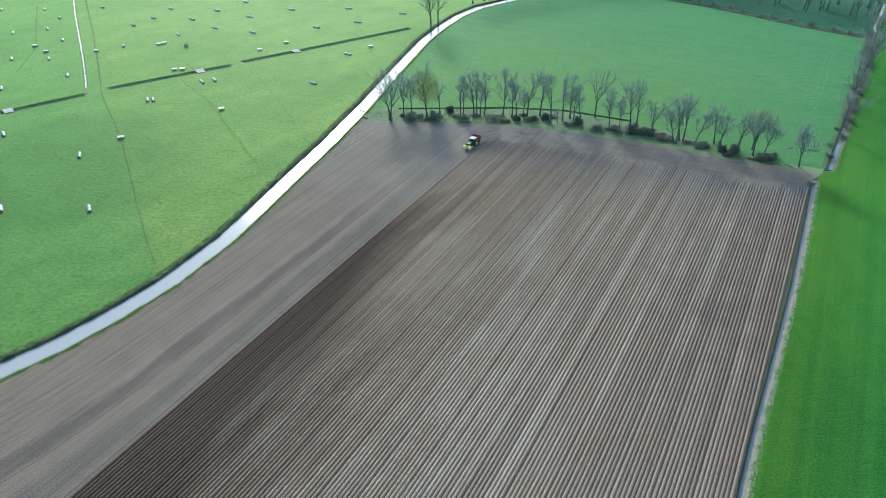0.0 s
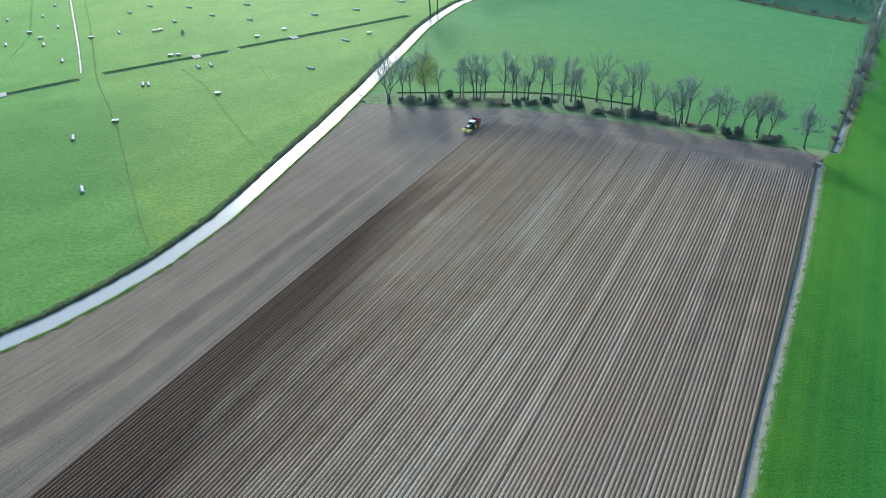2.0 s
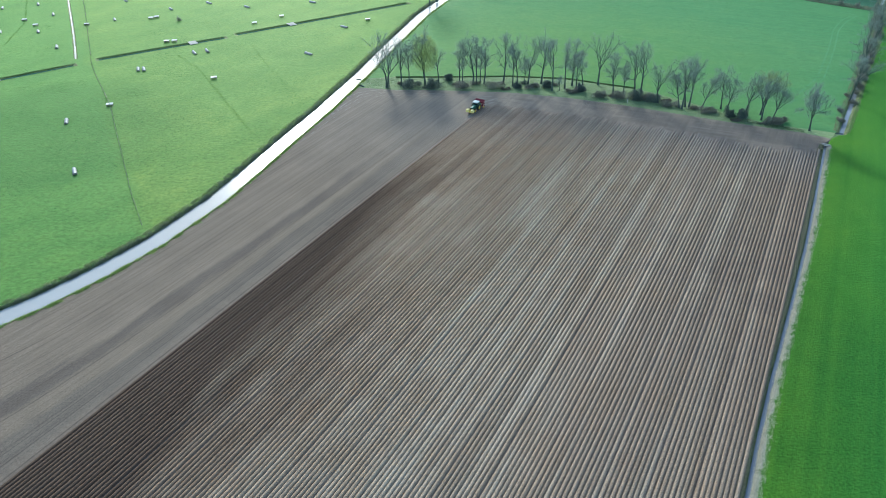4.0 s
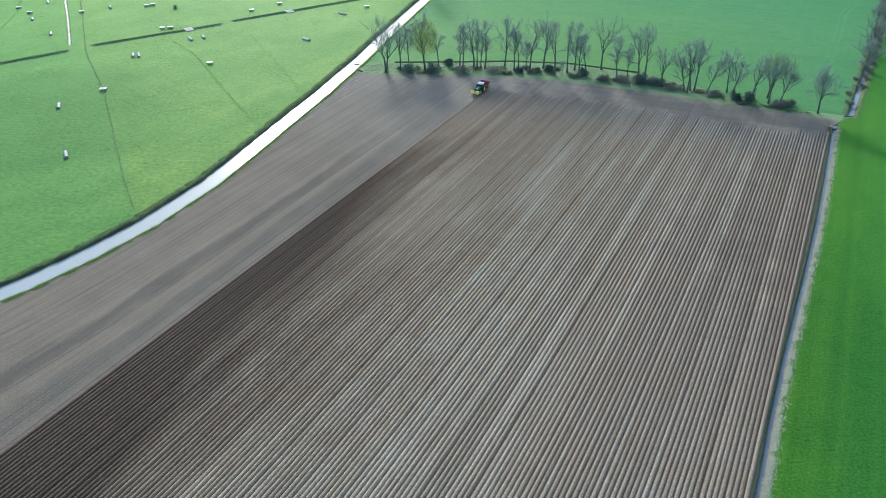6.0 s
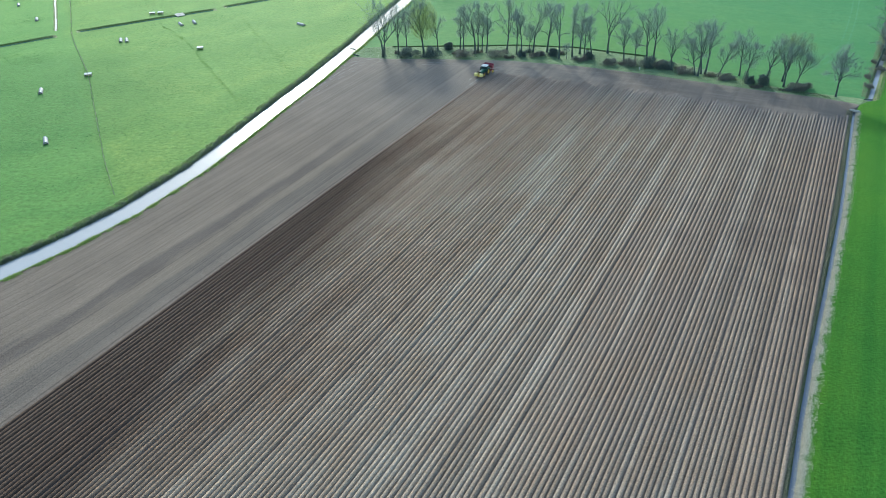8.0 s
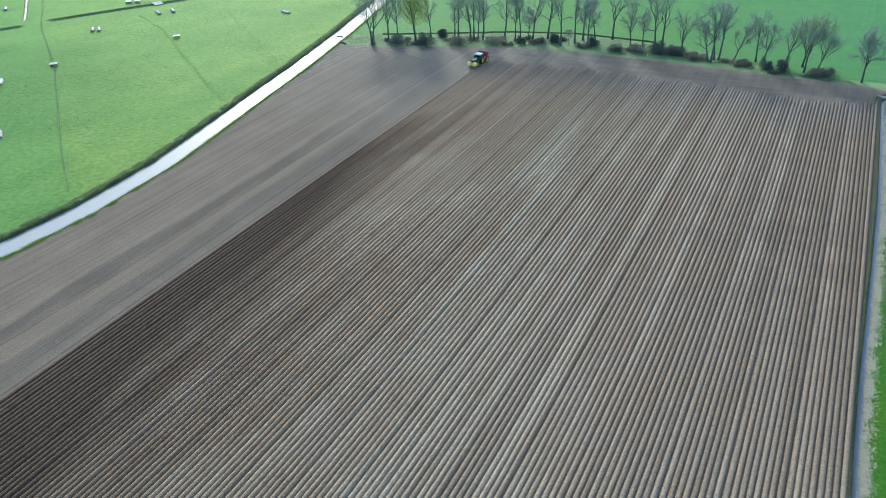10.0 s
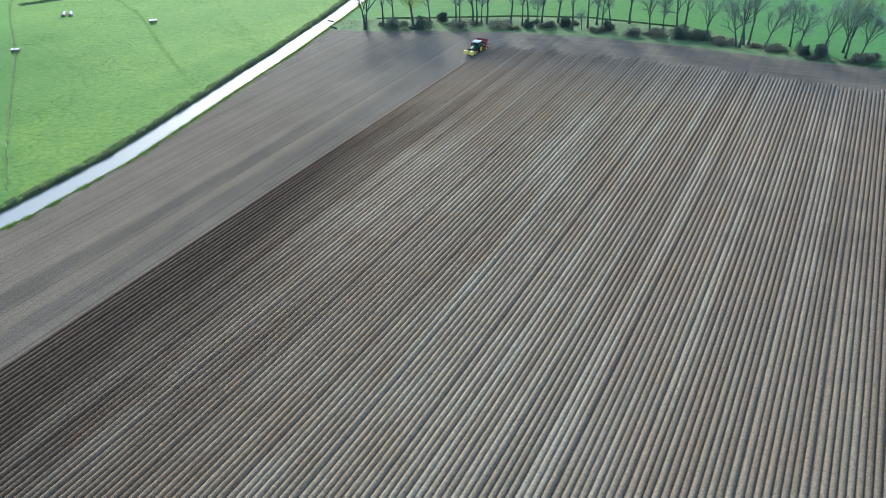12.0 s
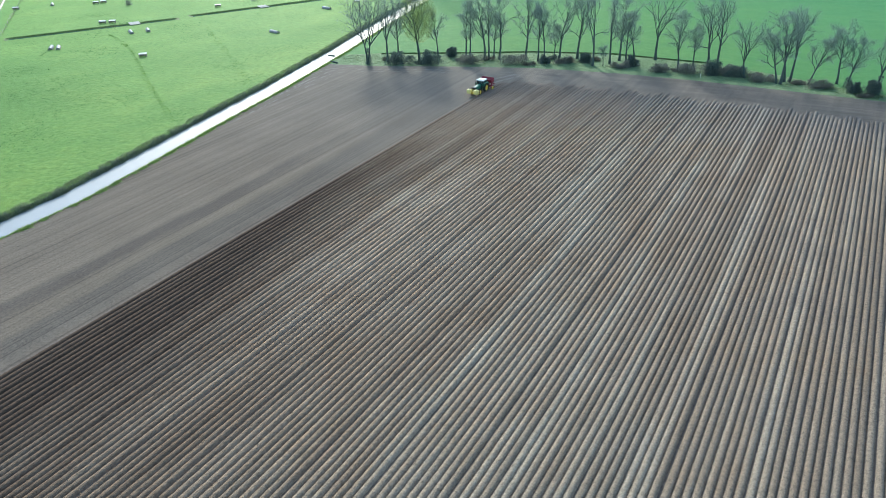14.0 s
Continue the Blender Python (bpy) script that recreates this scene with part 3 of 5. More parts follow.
            if noise.noise(q * 0.9) > -0.3:
                bud.leaf(q, rng.uniform(0.06, 0.115), rng)
    if buds:
        bud.put("budding_foliage", M_BUD, top, "small yellow-green buds")
    if ivy:
        leaves = Wood()
        for _ in range(int(420 * ivy)):
            z = rng.random() ** 1.2 * ivy * 2.6
            a, r = rng.random() * 6.3, (0.75 - 0.14 * z) * rng.uniform(0.5, 1.1) + 0.15
            leaves.leaf(Vector((lean[0] * z + math.cos(a) * r, lean[1] * z + math.sin(a) * r, z + 0.1)), rng.uniform(0.08, 0.17), rng)
        leaves.put("ivy", M_IVY, top, "dark ivy round the foot")
    return top


def shrub(x, y, rx, ry, h, material, label, count=700, size=(0.10, 0.22), category="shrub", group="undergrowth under the trees"):
    """A shrub: short stems, and a broken mass of small leaves or twigs."""
    rng = random.Random(int(x * 71 + y * 13))
    top = empty("shrub", pose(x, y, 0), label, category, group)
    stems, mass = Wood(), Wood()
    lumps = [(rng.uniform(-0.65, 0.65) * rx, rng.uniform(-0.65, 0.65) * ry, rng.uniform(0.4, 1.0), rng.uniform(0.38, 0.6)) for _ in range(10)]
    for lx, ly, k, r in lumps:
        for _ in range(2):
            lean = Vector((lx * 0.9 + rng.gauss(0, 0.2), ly * 0.9 + rng.gauss(0, 0.2), h * k)).normalized()
            pts, _d = bend(Vector((rng.gauss(0, 0.03), rng.gauss(0, 0.03), -0.08)), lean, h * k * rng.uniform(0.8, 1.15), 3, 0.2, 0, rng)
            stems.tube(pts, [0.05, 0.035, 0.022, 0.01], 3)
    for i in range(count):
        lx, ly, k, r = lumps[i % 10]
        up = rng.random() ** 0.8
        wide = (1.1 - 0.7 * up) * r
        p = Vector((lx + rng.gauss(0, 0.5) * rx * wide, ly + rng.gauss(0, 0.5) * ry * wide, max(0.03, h * k * up + rng.gauss(0, 0.08))))
        if material is M_IVY and i % 3:
            mass.leaf(p, rng.uniform(*size), rng)
        else:
            mass.blade(p - Vector((0, 0, 0.12)), Vector((rng.gauss(0, 0.6), rng.gauss(0, 0.6), 0.8)).normalized(), rng.uniform(0.3, 0.8), 0.05, rng)
    stems.put("stems", M_BARK, top)
    tagged(mass.put("foliage" if material is M_IVY else "brushwood", material, top), kind="stuff")
    return top


def tufts(name, points, height, width, blades, material, label, spread=0.12, category="grass", lie=0.35):
    """Loose blades over a surface, as one piece of stuff."""
    rng = np.random.default_rng(len(points))
    p = np.repeat(np.asarray(points, float), blades, axis=0)
    k = len(p)
    base = np.column_stack([p[:, 0] + rng.normal(0, spread, k), p[:, 1] + rng.normal(0, spread, k), np.zeros(k)])
    base[:, 2] = ground_z(base[:, :2]) - 0.02
    a = rng.uniform(0, 6.283, k)
    h = rng.uniform(*height, k)
    half = np.column_stack([np.cos(a), np.sin(a), np.zeros(k)]) * (rng.uniform(0.6, 1.3, k) * width / 2)[:, None]
    tip = base + np.column_stack([rng.normal(0, lie, k) * h, rng.normal(0, lie, k) * h, h])
    v = np.stack([base - half, base + half, tip], axis=1).reshape(-1, 3)
    me = bpy.data.meshes.new(name)
    me.vertices.add(len(v))
    me.vertices.foreach_set("co", v.astype(np.float32).ravel())
    me.loops.add(len(v))
    me.loops.foreach_set("vertex_index", np.arange(len(v), dtype=np.int32))
    me.polygons.add(k)
    me.polygons.foreach_set("loop_start", np.arange(0, len(v), 3, dtype=np.int32))
    me.update()
    me.materials.append(material)
    return tagged(new(name, me), label, category, kind="stuff")


def along(line, d0, d1, per_metre, seed):
    """Random points beside a line, d0 to d1 metres to its right."""
    rng = np.random.default_rng(seed)
    p = np.asarray(line, float)
    s = np.concatenate([[0], np.cumsum(np.linalg.norm(np.diff(p, axis=0), axis=1))])
    q = rng.uniform(0, s[-1], int(s[-1] * per_metre))
    c = np.stack([np.interp(q, s, p[:, 0]), np.interp(q, s, p[:, 1])], axis=1)
    t = np.stack([np.interp(q, s, g) for g in np.gradient(p, s, axis=0).T], axis=1)
    t /= np.linalg.norm(t, axis=1)[:, None]
    return c + np.stack([t[:, 1], -t[:, 0]], axis=1) * rng.uniform(d0, d1, len(q))[:, None]


# the row along the field's far edge, from the canal eastwards
tree(-18.4, 218.9, 17.5, 10.5, (0.02, 0), stems=2, twigs=17, ivy=1.5, forked=True, label="large many-stemmed bare tree beside the canal with ivy at its foot")
tree(-13.7, 220.8, 14.8, 4.4)
tree(-11.2, 223.0, 12.8, 2.6, (0.03, 0))
tree(-5.5, 221.0, 17.6, 8.2, buds=1.0, twigs=17)
tree(-0.9, 224.5, 11.5, 3.2)
tree(6.4, 222.6, 14.0, 2.6)
tree(7.4, 222.5, 13.2, 2.4)
tree(11.1, 221.4, 16.3, 6.2)
tree(12.3, 222.0, 15.1, 2.4)
tree(13.6, 223.2, 11.0, 2.0)
tree(15.0, 222.0, 15.1, 5.2)
tree(21.6, 222.2, 15.8, 6.8)
tree(24.7, 220.2, 13.0, 3.3)
tree(26.3, 220.1, 13.0, 3.2)
tree(28.9, 222.7, 7.5, 1.8, (0.08, 0))
tree(30.2, 221.8, 14.9, 5.2)
tree(34.8, 221.9, 16.2, 7.0)
tree(37.7, 215.5, 16.2, 4.8)
tree(40.2, 215.2, 4.6, 1.2, twigs=4)
tree(42.2, 217.0, 16.4, 3.2)
tree(45.1, 219.9, 15.0, 4.9)
tree(46.0, 216.9, 12.0, 3.9)
tree(49.0, 220.3, 11.4, 3.0)
tree(54.2, 220.2, 17.2, 9.4, (0.06, 0), forked=True)
tree(57.5, 211.2, 12.7, 4.4)
tree(61.0, 211.2, 10.2, 2.9)
tree(64.7, 211.9, 14.8, 7.9, (-0.05, 0))
tree(66.9, 211.8, 17.3, 4.8)
tree(70.7, 204.2, 12.3, 7.4, (-0.18, 0), label="goblet-shaped bare tree with forked stem", forked=True)
tree(76.3, 199.8, 11.0, 4.6, (-0.12, 0))
tree(76.9, 199.2, 15.5, 4.6)
tree(78.4, 200.9, 14.8, 5.0)
tree(79.6, 200.9, 14.8, 8.3, (0.08, 0), forked=True)
tree(82.8, 198.7, 10.1, 4.4, (0.22, 0))
tree(89.2, 199.0, 12.5, 4.7)
tree(89.9, 196.0, 10.4, 4.2, ivy=0.9)
tree(95.1, 193.8, 12.3, 5.4, (0.06, 0), ivy=1.2)
tree(100.0, 194.2, 12.9, 7.6, buds=0.35)
tree(98.6, 190.2, 11.3, 8.2, (0.14, 0))
tree(102.3, 190.8, 8.6, 7.0, (0.2, 0))
tree(109.9, 182.4, 11.8, 8.6, (-0.14, 0), twigs=34, label="lone bare tree leaning at the field corner", group="")
# the ditch with its bushes, and the trees beyond it
tree(133.2, 205.0, 13.0, 9.0, (0.12, 0.05), twigs=15, group="trees by the hedge ditch")
tree(150.5, 232.0, 11.0, 7.5, (0.1, 0), group="trees by the hedge ditch")
tree(160.5, 247.5, 12.5, 8.0, group="trees by the hedge ditch")
tree(171.0, 262.0, 13.5, 9.5, twigs=16, group="trees by the hedge ditch")
tree(176.5, 270.0, 14.0, 10.5, twigs=16, group="trees by the hedge ditch")
tree(188.0, 289.0, 15.0, 11.0, twigs=16, group="trees by the hedge ditch")
tree(199.0, 300.0, 17.0, 12.0, buds=0.7, twigs=16, group="trees by the hedge ditch")
tree(208.0, 318.0, 17.0, 12.0, group="trees by the hedge ditch")
tree(-6.0, 323.5, 23.0, 11.0, stems=2, twigs=14, label="tall bare tree rising from the canal bank", group="trees on the canal bank")
tree(-2.5, 330.5, 20.0, 8.0, label="tall bare tree rising from the canal bank", group="trees on the canal bank")
for k, (tx, ty) in enumerate(resample([(16, 374), (30, 384.5), (52, 398), (84, 410), (122, 421), (150, 428)], 8.0)):
    tree(tx, ty, 20 + 3 * math.sin(k * 2.3), 11 + 2 * math.cos(k * 1.7), twigs=15, label="tall bare tree on the far canal bank", group="trees on the far canal bank")
for k in range(76):
    tx = 112 + 1.9 * k + 3 * math.sin(k * 3.1)
    ty = 420 - 1.2 * k + 16 * math.sin(k * 1.9)
    if ty > np.interp(tx, [84, 123, 158, 194, 230, 260], [420, 400, 368, 334, 318, 312]):
        tree(tx, ty, 15 + 4 * math.sin(k * 1.3), 7 + 3 * math.cos(k * 2.1), twigs=9, label="bare parkland tree in dim light", group="trees of the park")

# shrubs of the strip
for sx_, sy_, a, b, hh in ((-9.6, 218.6, 3.3, 1.9, 2.5), (-3.0, 218.0, 3.4, 1.7, 2.2), (2.6, 225.6, 1.3, 1.0, 1.7), (26.2, 218.2, 1.2, 1.0, 1.4), (36.0, 218.6, 1.5, 1.2, 1.5),
                           (47.5, 214.8, 1.5, 1.2, 1.6), (93.0, 191.6, 1.6, 1.4, 2.3), (90.0, 193.2, 1.1, 1.0, 1.5), (64.8, 207.6, 2.6, 1.6, 2.2), (69.2, 205.6, 2.4, 1.4, 1.7)):
    shrub(sx_, sy_, a * 1.3, b * 1.3, hh * 1.6, M_IVY, "dull grey-green evergreen shrub under the bare trees", 4200, (0.09, 0.19))
for sx_, sy_, a, b, hh in ((8.0, 217.8, 3.4, 1.8, 1.7), (17.8, 217.8, 4.0, 1.8, 1.6), (52.8, 209.5, 2.4, 1.2, 1.2), (59.3, 208.2, 3.2, 1.5, 1.4), (66.6, 206.0, 3.5, 1.6, 1.6), (74.2, 201.6, 2.6, 1.2, 1.0),
                           (85.0, 196.4, 3.0, 1.2, 1.0), (100.5, 187.4, 2.8, 1.4, 1.2), (103.4, 187.8, 2.2, 1.2, 1.1), (44.0, 213.5, 2.2, 1.2, 1.0), (31.0, 217.6, 2.4, 1.2, 1.0)):
    shrub(sx_, sy_, a * 1.25, b * 1.4, hh * 1.6, M_BRUSH, "heap of dead brush and brambles", 3600)
rb = random.Random(3)
bf, bs = np.array(FIELD_TOP), np.array(STRIP_FAR)
for i in range(14):
    bx = -13 + 8.6 * i + rb.uniform(-1.2, 1.2)
    b0, b1 = np.interp(bx, bf[:, 0], bf[:, 1]), np.interp(bx, bs[:, 0], bs[:, 1])
    shrub(bx, b0 + 0.9 + (0.1 + 0.55 * rb.random()) * (b1 - b0 - 1.5), rb.uniform(1.2, 2.4), rb.uniform(0.8, 1.4), rb.uniform(0.5, 1.3) if bx < 55 else rb.uniform(0.4, 0.9), M_IVY if i % 4 == 1 else M_BRAMBLE,
          "low tangle of brown brambles" if i % 4 != 1 else "low dull green bush", 1100, (0.06, 0.12), group="brambles under the trees")
hl = resample(HEDGE_DITCH[:6], 3.6)
for i, (hx, hy) in enumerate(hl[1:44]):
    if i in (0, 1, 3, 5, 7):
        continue
    shrub(hx + (rb.uniform(-2.4, -1.0) if i < 5 else rb.uniform(-2.2, 1.4)), hy + rb.uniform(-0.5, 1.5), rb.uniform(1.0, 1.8), rb.uniform(1.3, 2.2), rb.uniform(0.5, 0.9) if i < 9 else rb.uniform(1.2, 2.8), M_BRUSH,
          "leafless grey-brown bush beside the ditch", 1900, group="bushes by the hedge ditch")
fbl = resample(FAR_BOUND[1:], 8.0)
for i, (hx, hy) in enumerate(fbl):
    shrub(hx + rb.uniform(-1, 1), hy + rb.uniform(2, 9), rb.uniform(1.6, 3.0), rb.uniform(1.6, 2.4), rb.uniform(1.4, 3.2), M_BRUSH if i % 3 else M_IVY,
          "dim bush at the edge of the park", 600, group="bushes at the park edge")
shrub(-117.5, 300.7, 1.6, 1.4, 2.2, M_BRUSH, "small dark bush alone in the pasture", 500, group="bushes in the pasture")

# reeds and grasses of the banks
def clumped(points, scale):
    """Keeps points where a noise is high, so that they stand in clumps."""
    keep = [noise.noise(Vector((a * scale, b * scale, 3.0))) > -0.05 for a, b in points]
    return points[np.array(keep)]


view_canal = part_of(CANAL, (-150, 40, 130, 420))
tufts("canal_reeds", np.vstack([clumped(along(view_canal, -3.4, -2.2, 70, 1), 0.35), along(view_canal, -3.0, -2.5, 20, 2)]), (0.15, 0.7), 0.09, 3, M_REED, "tangled dark reeds along the canal bank", 0.15, "reeds")
tufts("canal_grass", np.vstack([clumped(along(view_canal, 2.6, 3.8, 120, 3), 0.5), along(view_canal, 2.5, 3.2, 50, 33)]), (0.06, 0.22), 0.13, 4, M_FRESH, "green grass fringe between canal and soil", 0.18, lie=1.8)
tufts("canal_verge", clumped(along(view_canal, -4.4, -2.8, 110, 14), 0.9), (0.10, 0.36), 0.10, 4, M_VERGE, "long pale green grass on top of the canal bank", 0.25, lie=0.9)
view_ditch = part_of(DITCH, (-10, 20, 130, 200))
tufts("ditch_straw", np.vstack([clumped(along(view_ditch, 0.45, 1.0, 140, 4), 0.5), along(view_ditch, 0.5, 0.85, 50, 45), along(view_ditch, 1.0, 1.7, 9, 44)]), (0.03, 0.09), 0.13, 5, M_STRAW, "pale dead grass along the ditch", 0.15, lie=3.0)
tufts("ditch_grass", along(view_ditch, -1.65, -0.6, 110, 5), (0.05, 0.16), 0.11, 4, M_DULL, "dull grey-green grass on the field side of the ditch", 0.15, lie=1.8)
view_hedge = part_of(HEDGE_DITCH, (100, 170, 260, 400))
tufts("hedge_straw", np.vstack([along(view_hedge, 0.8, 2.2, 14, 6), along(view_hedge, -2.6, -0.9, 14, 7)]), (0.1, 0.4), 0.09, 4, M_DULL, "pale dead grass along the hedge ditch", 0.2)
for k, line in enumerate((WEST_DITCH_A[1:], WEST_DITCH_B, WEST_DITCH_C)):
    tufts("west_ditch_grass", np.vstack([along(resample(line, 1), -2.0, -0.75, 40, 8 + k), along(resample(line, 1), 0.85, 1.9, 26, 18 + k)]), (0.06, 0.18), 0.13, 4, M_RIM,
          "rank green grass on the rims of the pasture ditch", 0.12, lie=1.6)
    water_ribbon("water_pasture_ditch", line, 0.72, -0.26, M_WEED, "dark weedy water in a narrow pasture ditch")
rg = np.random.default_rng(11)
ft_line, sf_line = np.array(FIELD_TOP), np.array(STRIP_FAR)
qx = rg.uniform(-27, 108, 9000)
lo, hi = np.interp(qx, ft_line[:, 0], ft_line[:, 1]), np.interp(qx, sf_line[:, 0], sf_line[:, 1])
tufts("strip_grass", np.column_stack([qx, lo + rg.random(9000) * (hi - lo - 0.6)])[:700], (0.05, 0.2), 0.10, 4, M_STRAW, "tussocks of rough dead grass under the trees", 0.2)
tufts("strip_green", np.column_stack([qx, lo + 0.2 + rg.random(9000) ** 0.7 * (hi - lo - 0.8)])[4200:], (0.05, 0.18), 0.12, 4, M_STRIP, "green grass under the trees", 0.25, lie=1.3)
# tussocks of the pasture
q = np.column_stack([rg.uniform(-175, -30, 60000), rg.uniform(95, 300, 60000)])
q = q[inside(q, WEST_SIDE) & (distance(q, CANAL) > 4)]
clump = np.array([noise.noise(Vector((a * 0.07, b * 0.07, 0.0))) for a, b in q])
q = q[clump + rg.normal(0, 0.25, len(q)) + np.exp(-((q[:, 0] + 112) ** 2 + (q[:, 1] - 180) ** 2) / 1600) * 0.6 > 0.42]
tufts("pasture_tussocks", q, (0.05, 0.15), 0.16, 3, M_TUSSOCK, "low grass tussocks of the pasture", 0.12, lie=1.2)

# low hedge at the meadow's far side
far_hedge = resample(FAR_BOUND, 1.0)
tufts("park_hedge", along(far_hedge, -0.6, 0.6, 40, 51), (0.2, 0.7), 0.07, 4, M_REED, "low dark hedge at the far side of the meadow", 0.2, "hedge")
tufts("park_undergrowth", along(far_hedge, -6, -1.0, 26, 52), (0.2, 0.7), 0.10, 4, M_REED, "rank undergrowth at the park edge", 0.3, "undergrowth")

# ---------------------------------------------------------------- things in the pasture
M_TIN = plain_material("galvanised_sheet", (0.36, 0.37, 0.38), 0.55, 0.4, 0.2, 0.25, 1.5)
M_PALE = plain_material("pale_sheet", (0.66, 0.67, 0.66), 0.6, 0.4, 0.0, 0.12, 2.0)
M_WOOD = plain_material("weathered_wood", (0.27, 0.255, 0.225), 0.9, 0.2, 0, 0.3, 6.0, 0.3)
M_PIPE_SHADE = plain_material("pipe_inside_shade", (0.035, 0.035, 0.035), 0.9, 0.1)
M_CONCRETE = plain_material("worn_concrete", (0.52, 0.50, 0.46), 0.9, 0.2, 0, 0.2, 3.0, 0.2)
M_WIRE = plain_material("fence_wire", (0.30, 0.30, 0.30), 0.5, 0.4, 0.7)
M_WHITE = plain_material("white_paint", (0.78, 0.78, 0.76), 0.6, 0.4)


def arch_hut():
    """A low half-round hut of corrugated sheet, 3.8 m long."""
    top = empty("arched_hut", pose(0, 0, 0), "low half-round hut of grey corrugated sheet in the grass", "hut", "arched huts in the pasture")
    length, r, v, f = 3.8, 0.52, [], []
    n, k = 45, 13
    for thick in (0.0, 0.03):
        for i in range(n):
            y = -length / 2 + length * i / (n - 1)
            q = r - thick + 0.022 * math.cos(i * math.pi * 0.5)
            for j in range(k):
                a = math.pi * j / (k - 1)
                v.append((q * math.cos(a), y, 0.12 + q * math.sin(a) * 1.12))
    for s in (0, 1):
        for i in range(n - 1):
            for j in range(k - 1):
                a = s * n * k + i * k + j
                f.append((a, a + 1, a + k + 1, a + k) if s else (a, a + k, a + k + 1, a + 1))
    mesh_part("shell", v, f, M_TIN, top, smooth=True)
    for y, name, mat in ((length / 2 - 0.05, "back_panel", M_TIN), (-length / 2 + 0.35, "front_panel", M_TIN)):
        vv = [(0.49 * math.cos(math.pi * j / 12), y + d, 0.10 + 0.56 * math.sin(math.pi * j / 12)) for d in (0, 0.03) for j in range(13)]
        ff = [tuple(range(12, -1, -1)), tuple(range(13, 26))] + [(j, j + 1, j + 14, j + 13) for j in range(12)] + [(12, 0, 13, 25)]
        mesh_part(name, vv, ff, mat, top)
    for x in (-0.53, 0.53):
        bm = bmesh.new()
        block(bm, (0.1, length + 0.2, 0.14), (x, 0, 0.07), 0.015)
        part("runner", bm, M_WOOD, top)
    return top


def flat_shelter(lx=2.1, ly=1.3):
    """A low box under a pale flat lid."""
    top = empty("flat_shelter", pose(0, 0, 0), "low box shelter with a pale flat lid in the grass", "shelter", "flat shelters in the pasture")
    bm = bmesh.new()
    block(bm, (lx, ly, 0.07), (0, 0, 0.80), 0.02, (5, 0, 0))
    part("lid", bm, M_PALE, top)
    for sx in (-1, 1):
        bm = bmesh.new()
        block(bm, (0.06, ly - 0.2, 0.62), (sx * (lx / 2 - 0.12), 0, 0.39), 0.01)
        part("side_panel", bm, M_WOOD, top)
    bm = bmesh.new()
    block(bm, (lx - 0.3, 0.06, 0.6), (0, ly / 2 - 0.13, 0.38), 0.01)
    part("back_panel", bm, M_WOOD, top)
    for sx in (-1, 1):
        bm = bmesh.new()
        block(bm, (0.1, ly, 0.08), (sx * (lx / 2 - 0.2), 0, 0.04), 0.01)
        part("runner", bm, M_WOOD, top)
    return top


def put_all(make, spots, spread, turn=1.0):
    rng = random.Random(9)
    first = make()
    for i, (x, y, a) in enumerate(spots):
        m = pose(x, y, 0, 0, 0, a * turn + rng.uniform(-spread, spread))
        if i == 0:
            first.matrix_basis = m
        else:
            copy_thing(first, m)


HUTS_NEAR = [(-98.8, 158.6, 38), (-123.6, 158.7, 42), (-116.6, 191.7, 34), (-149.9, 207.7, 41), (-111.8, 238, 33), (-109.7, 238, 33), (-96.7, 256.4, 40), (-92.4, 258.7, 40),
             (-51.7, 254.6, 52), (-42.2, 289.6, 54), (-174.2, 250.4, 38), (-154.8, 264.7, 36)]
HUTS_FAR = [(-237.7, 365.3, 36), (-214.4, 365.4, 36), (-198.8, 349.5, 40), (-209, 323.4, 36), (-195.2, 329.7, 38), (-179.2, 311.9, 38), (-172.8, 285.5, 38), (-189.2, 285.6, 36),
            (-184.7, 368.8, 46), (-154.8, 335.2, 46), (-146.9, 302.6, 38), (-149.5, 348, 50), (-146.1, 365.2, 54)]
HUTS_EAST = [(-128.6, 345.2, 52), (-127.4, 319.7, 42), (-120.2, 361.3, 54), (-112.6, 330.2, 50), (-109.4, 378.4, 60), (-100.1, 349.4, 58),
             (-92.2, 322.5, 52), (-81.1, 362.4, 64), (-62.5, 330.3, 58), (-50.6, 364.2, 68), (-43, 338.8, 68), (-21.3, 353.8, 70)]
put_all(arch_hut, [(x, y, a - (9 if a < 50 else 4)) for x, y, a in HUTS_NEAR + HUTS_FAR + HUTS_EAST], 3)
put_all(flat_shelter, [(-81, 228.4, 14), (-108.2, 204.3, 10), (-32.9, 299.6, 12), (-82.4, 295.5, 15), (-72.5, 306, 16), (-187.6, 302.7, 0), (-178.5, 294.6, 5), (-131.2, 304.3, 5),
                       (-129.2, 306, 10), (-112.4, 270.4, 6), (-109.4, 271.0, 6), (-156.2, 295.2, 0)], 4)


def plank_bridge(x, y, a):
    """A short bridge of pale planks over a ditch."""
    top = empty("plank_bridge", pose(x, y, 0.0, 0, 0, a), "short bridge of pale planks over the pasture ditch", "bridge", "plank bridges")
    for sx in (-1.2, 1.2):
        bm = bmesh.new()
        block(bm, (0.2, 4.6, 0.2), (sx, 0, 0.08), 0.02)
        part("beam", bm, M_WOOD, top)
    bm = bmesh.new()
    block(bm, (3.2, 0.5, 0.06), (0, 0, 0.21), 0.012)
    first = part("plank", bm, M_CONCRETE, top)
    first.location = (0, -2.0, 0)
    for k in range(1, 8):
        p = new("plank", first.data)
        p.parent = top
        p.location = (0, -2.0 + 0.56 * k, 0)
    return top


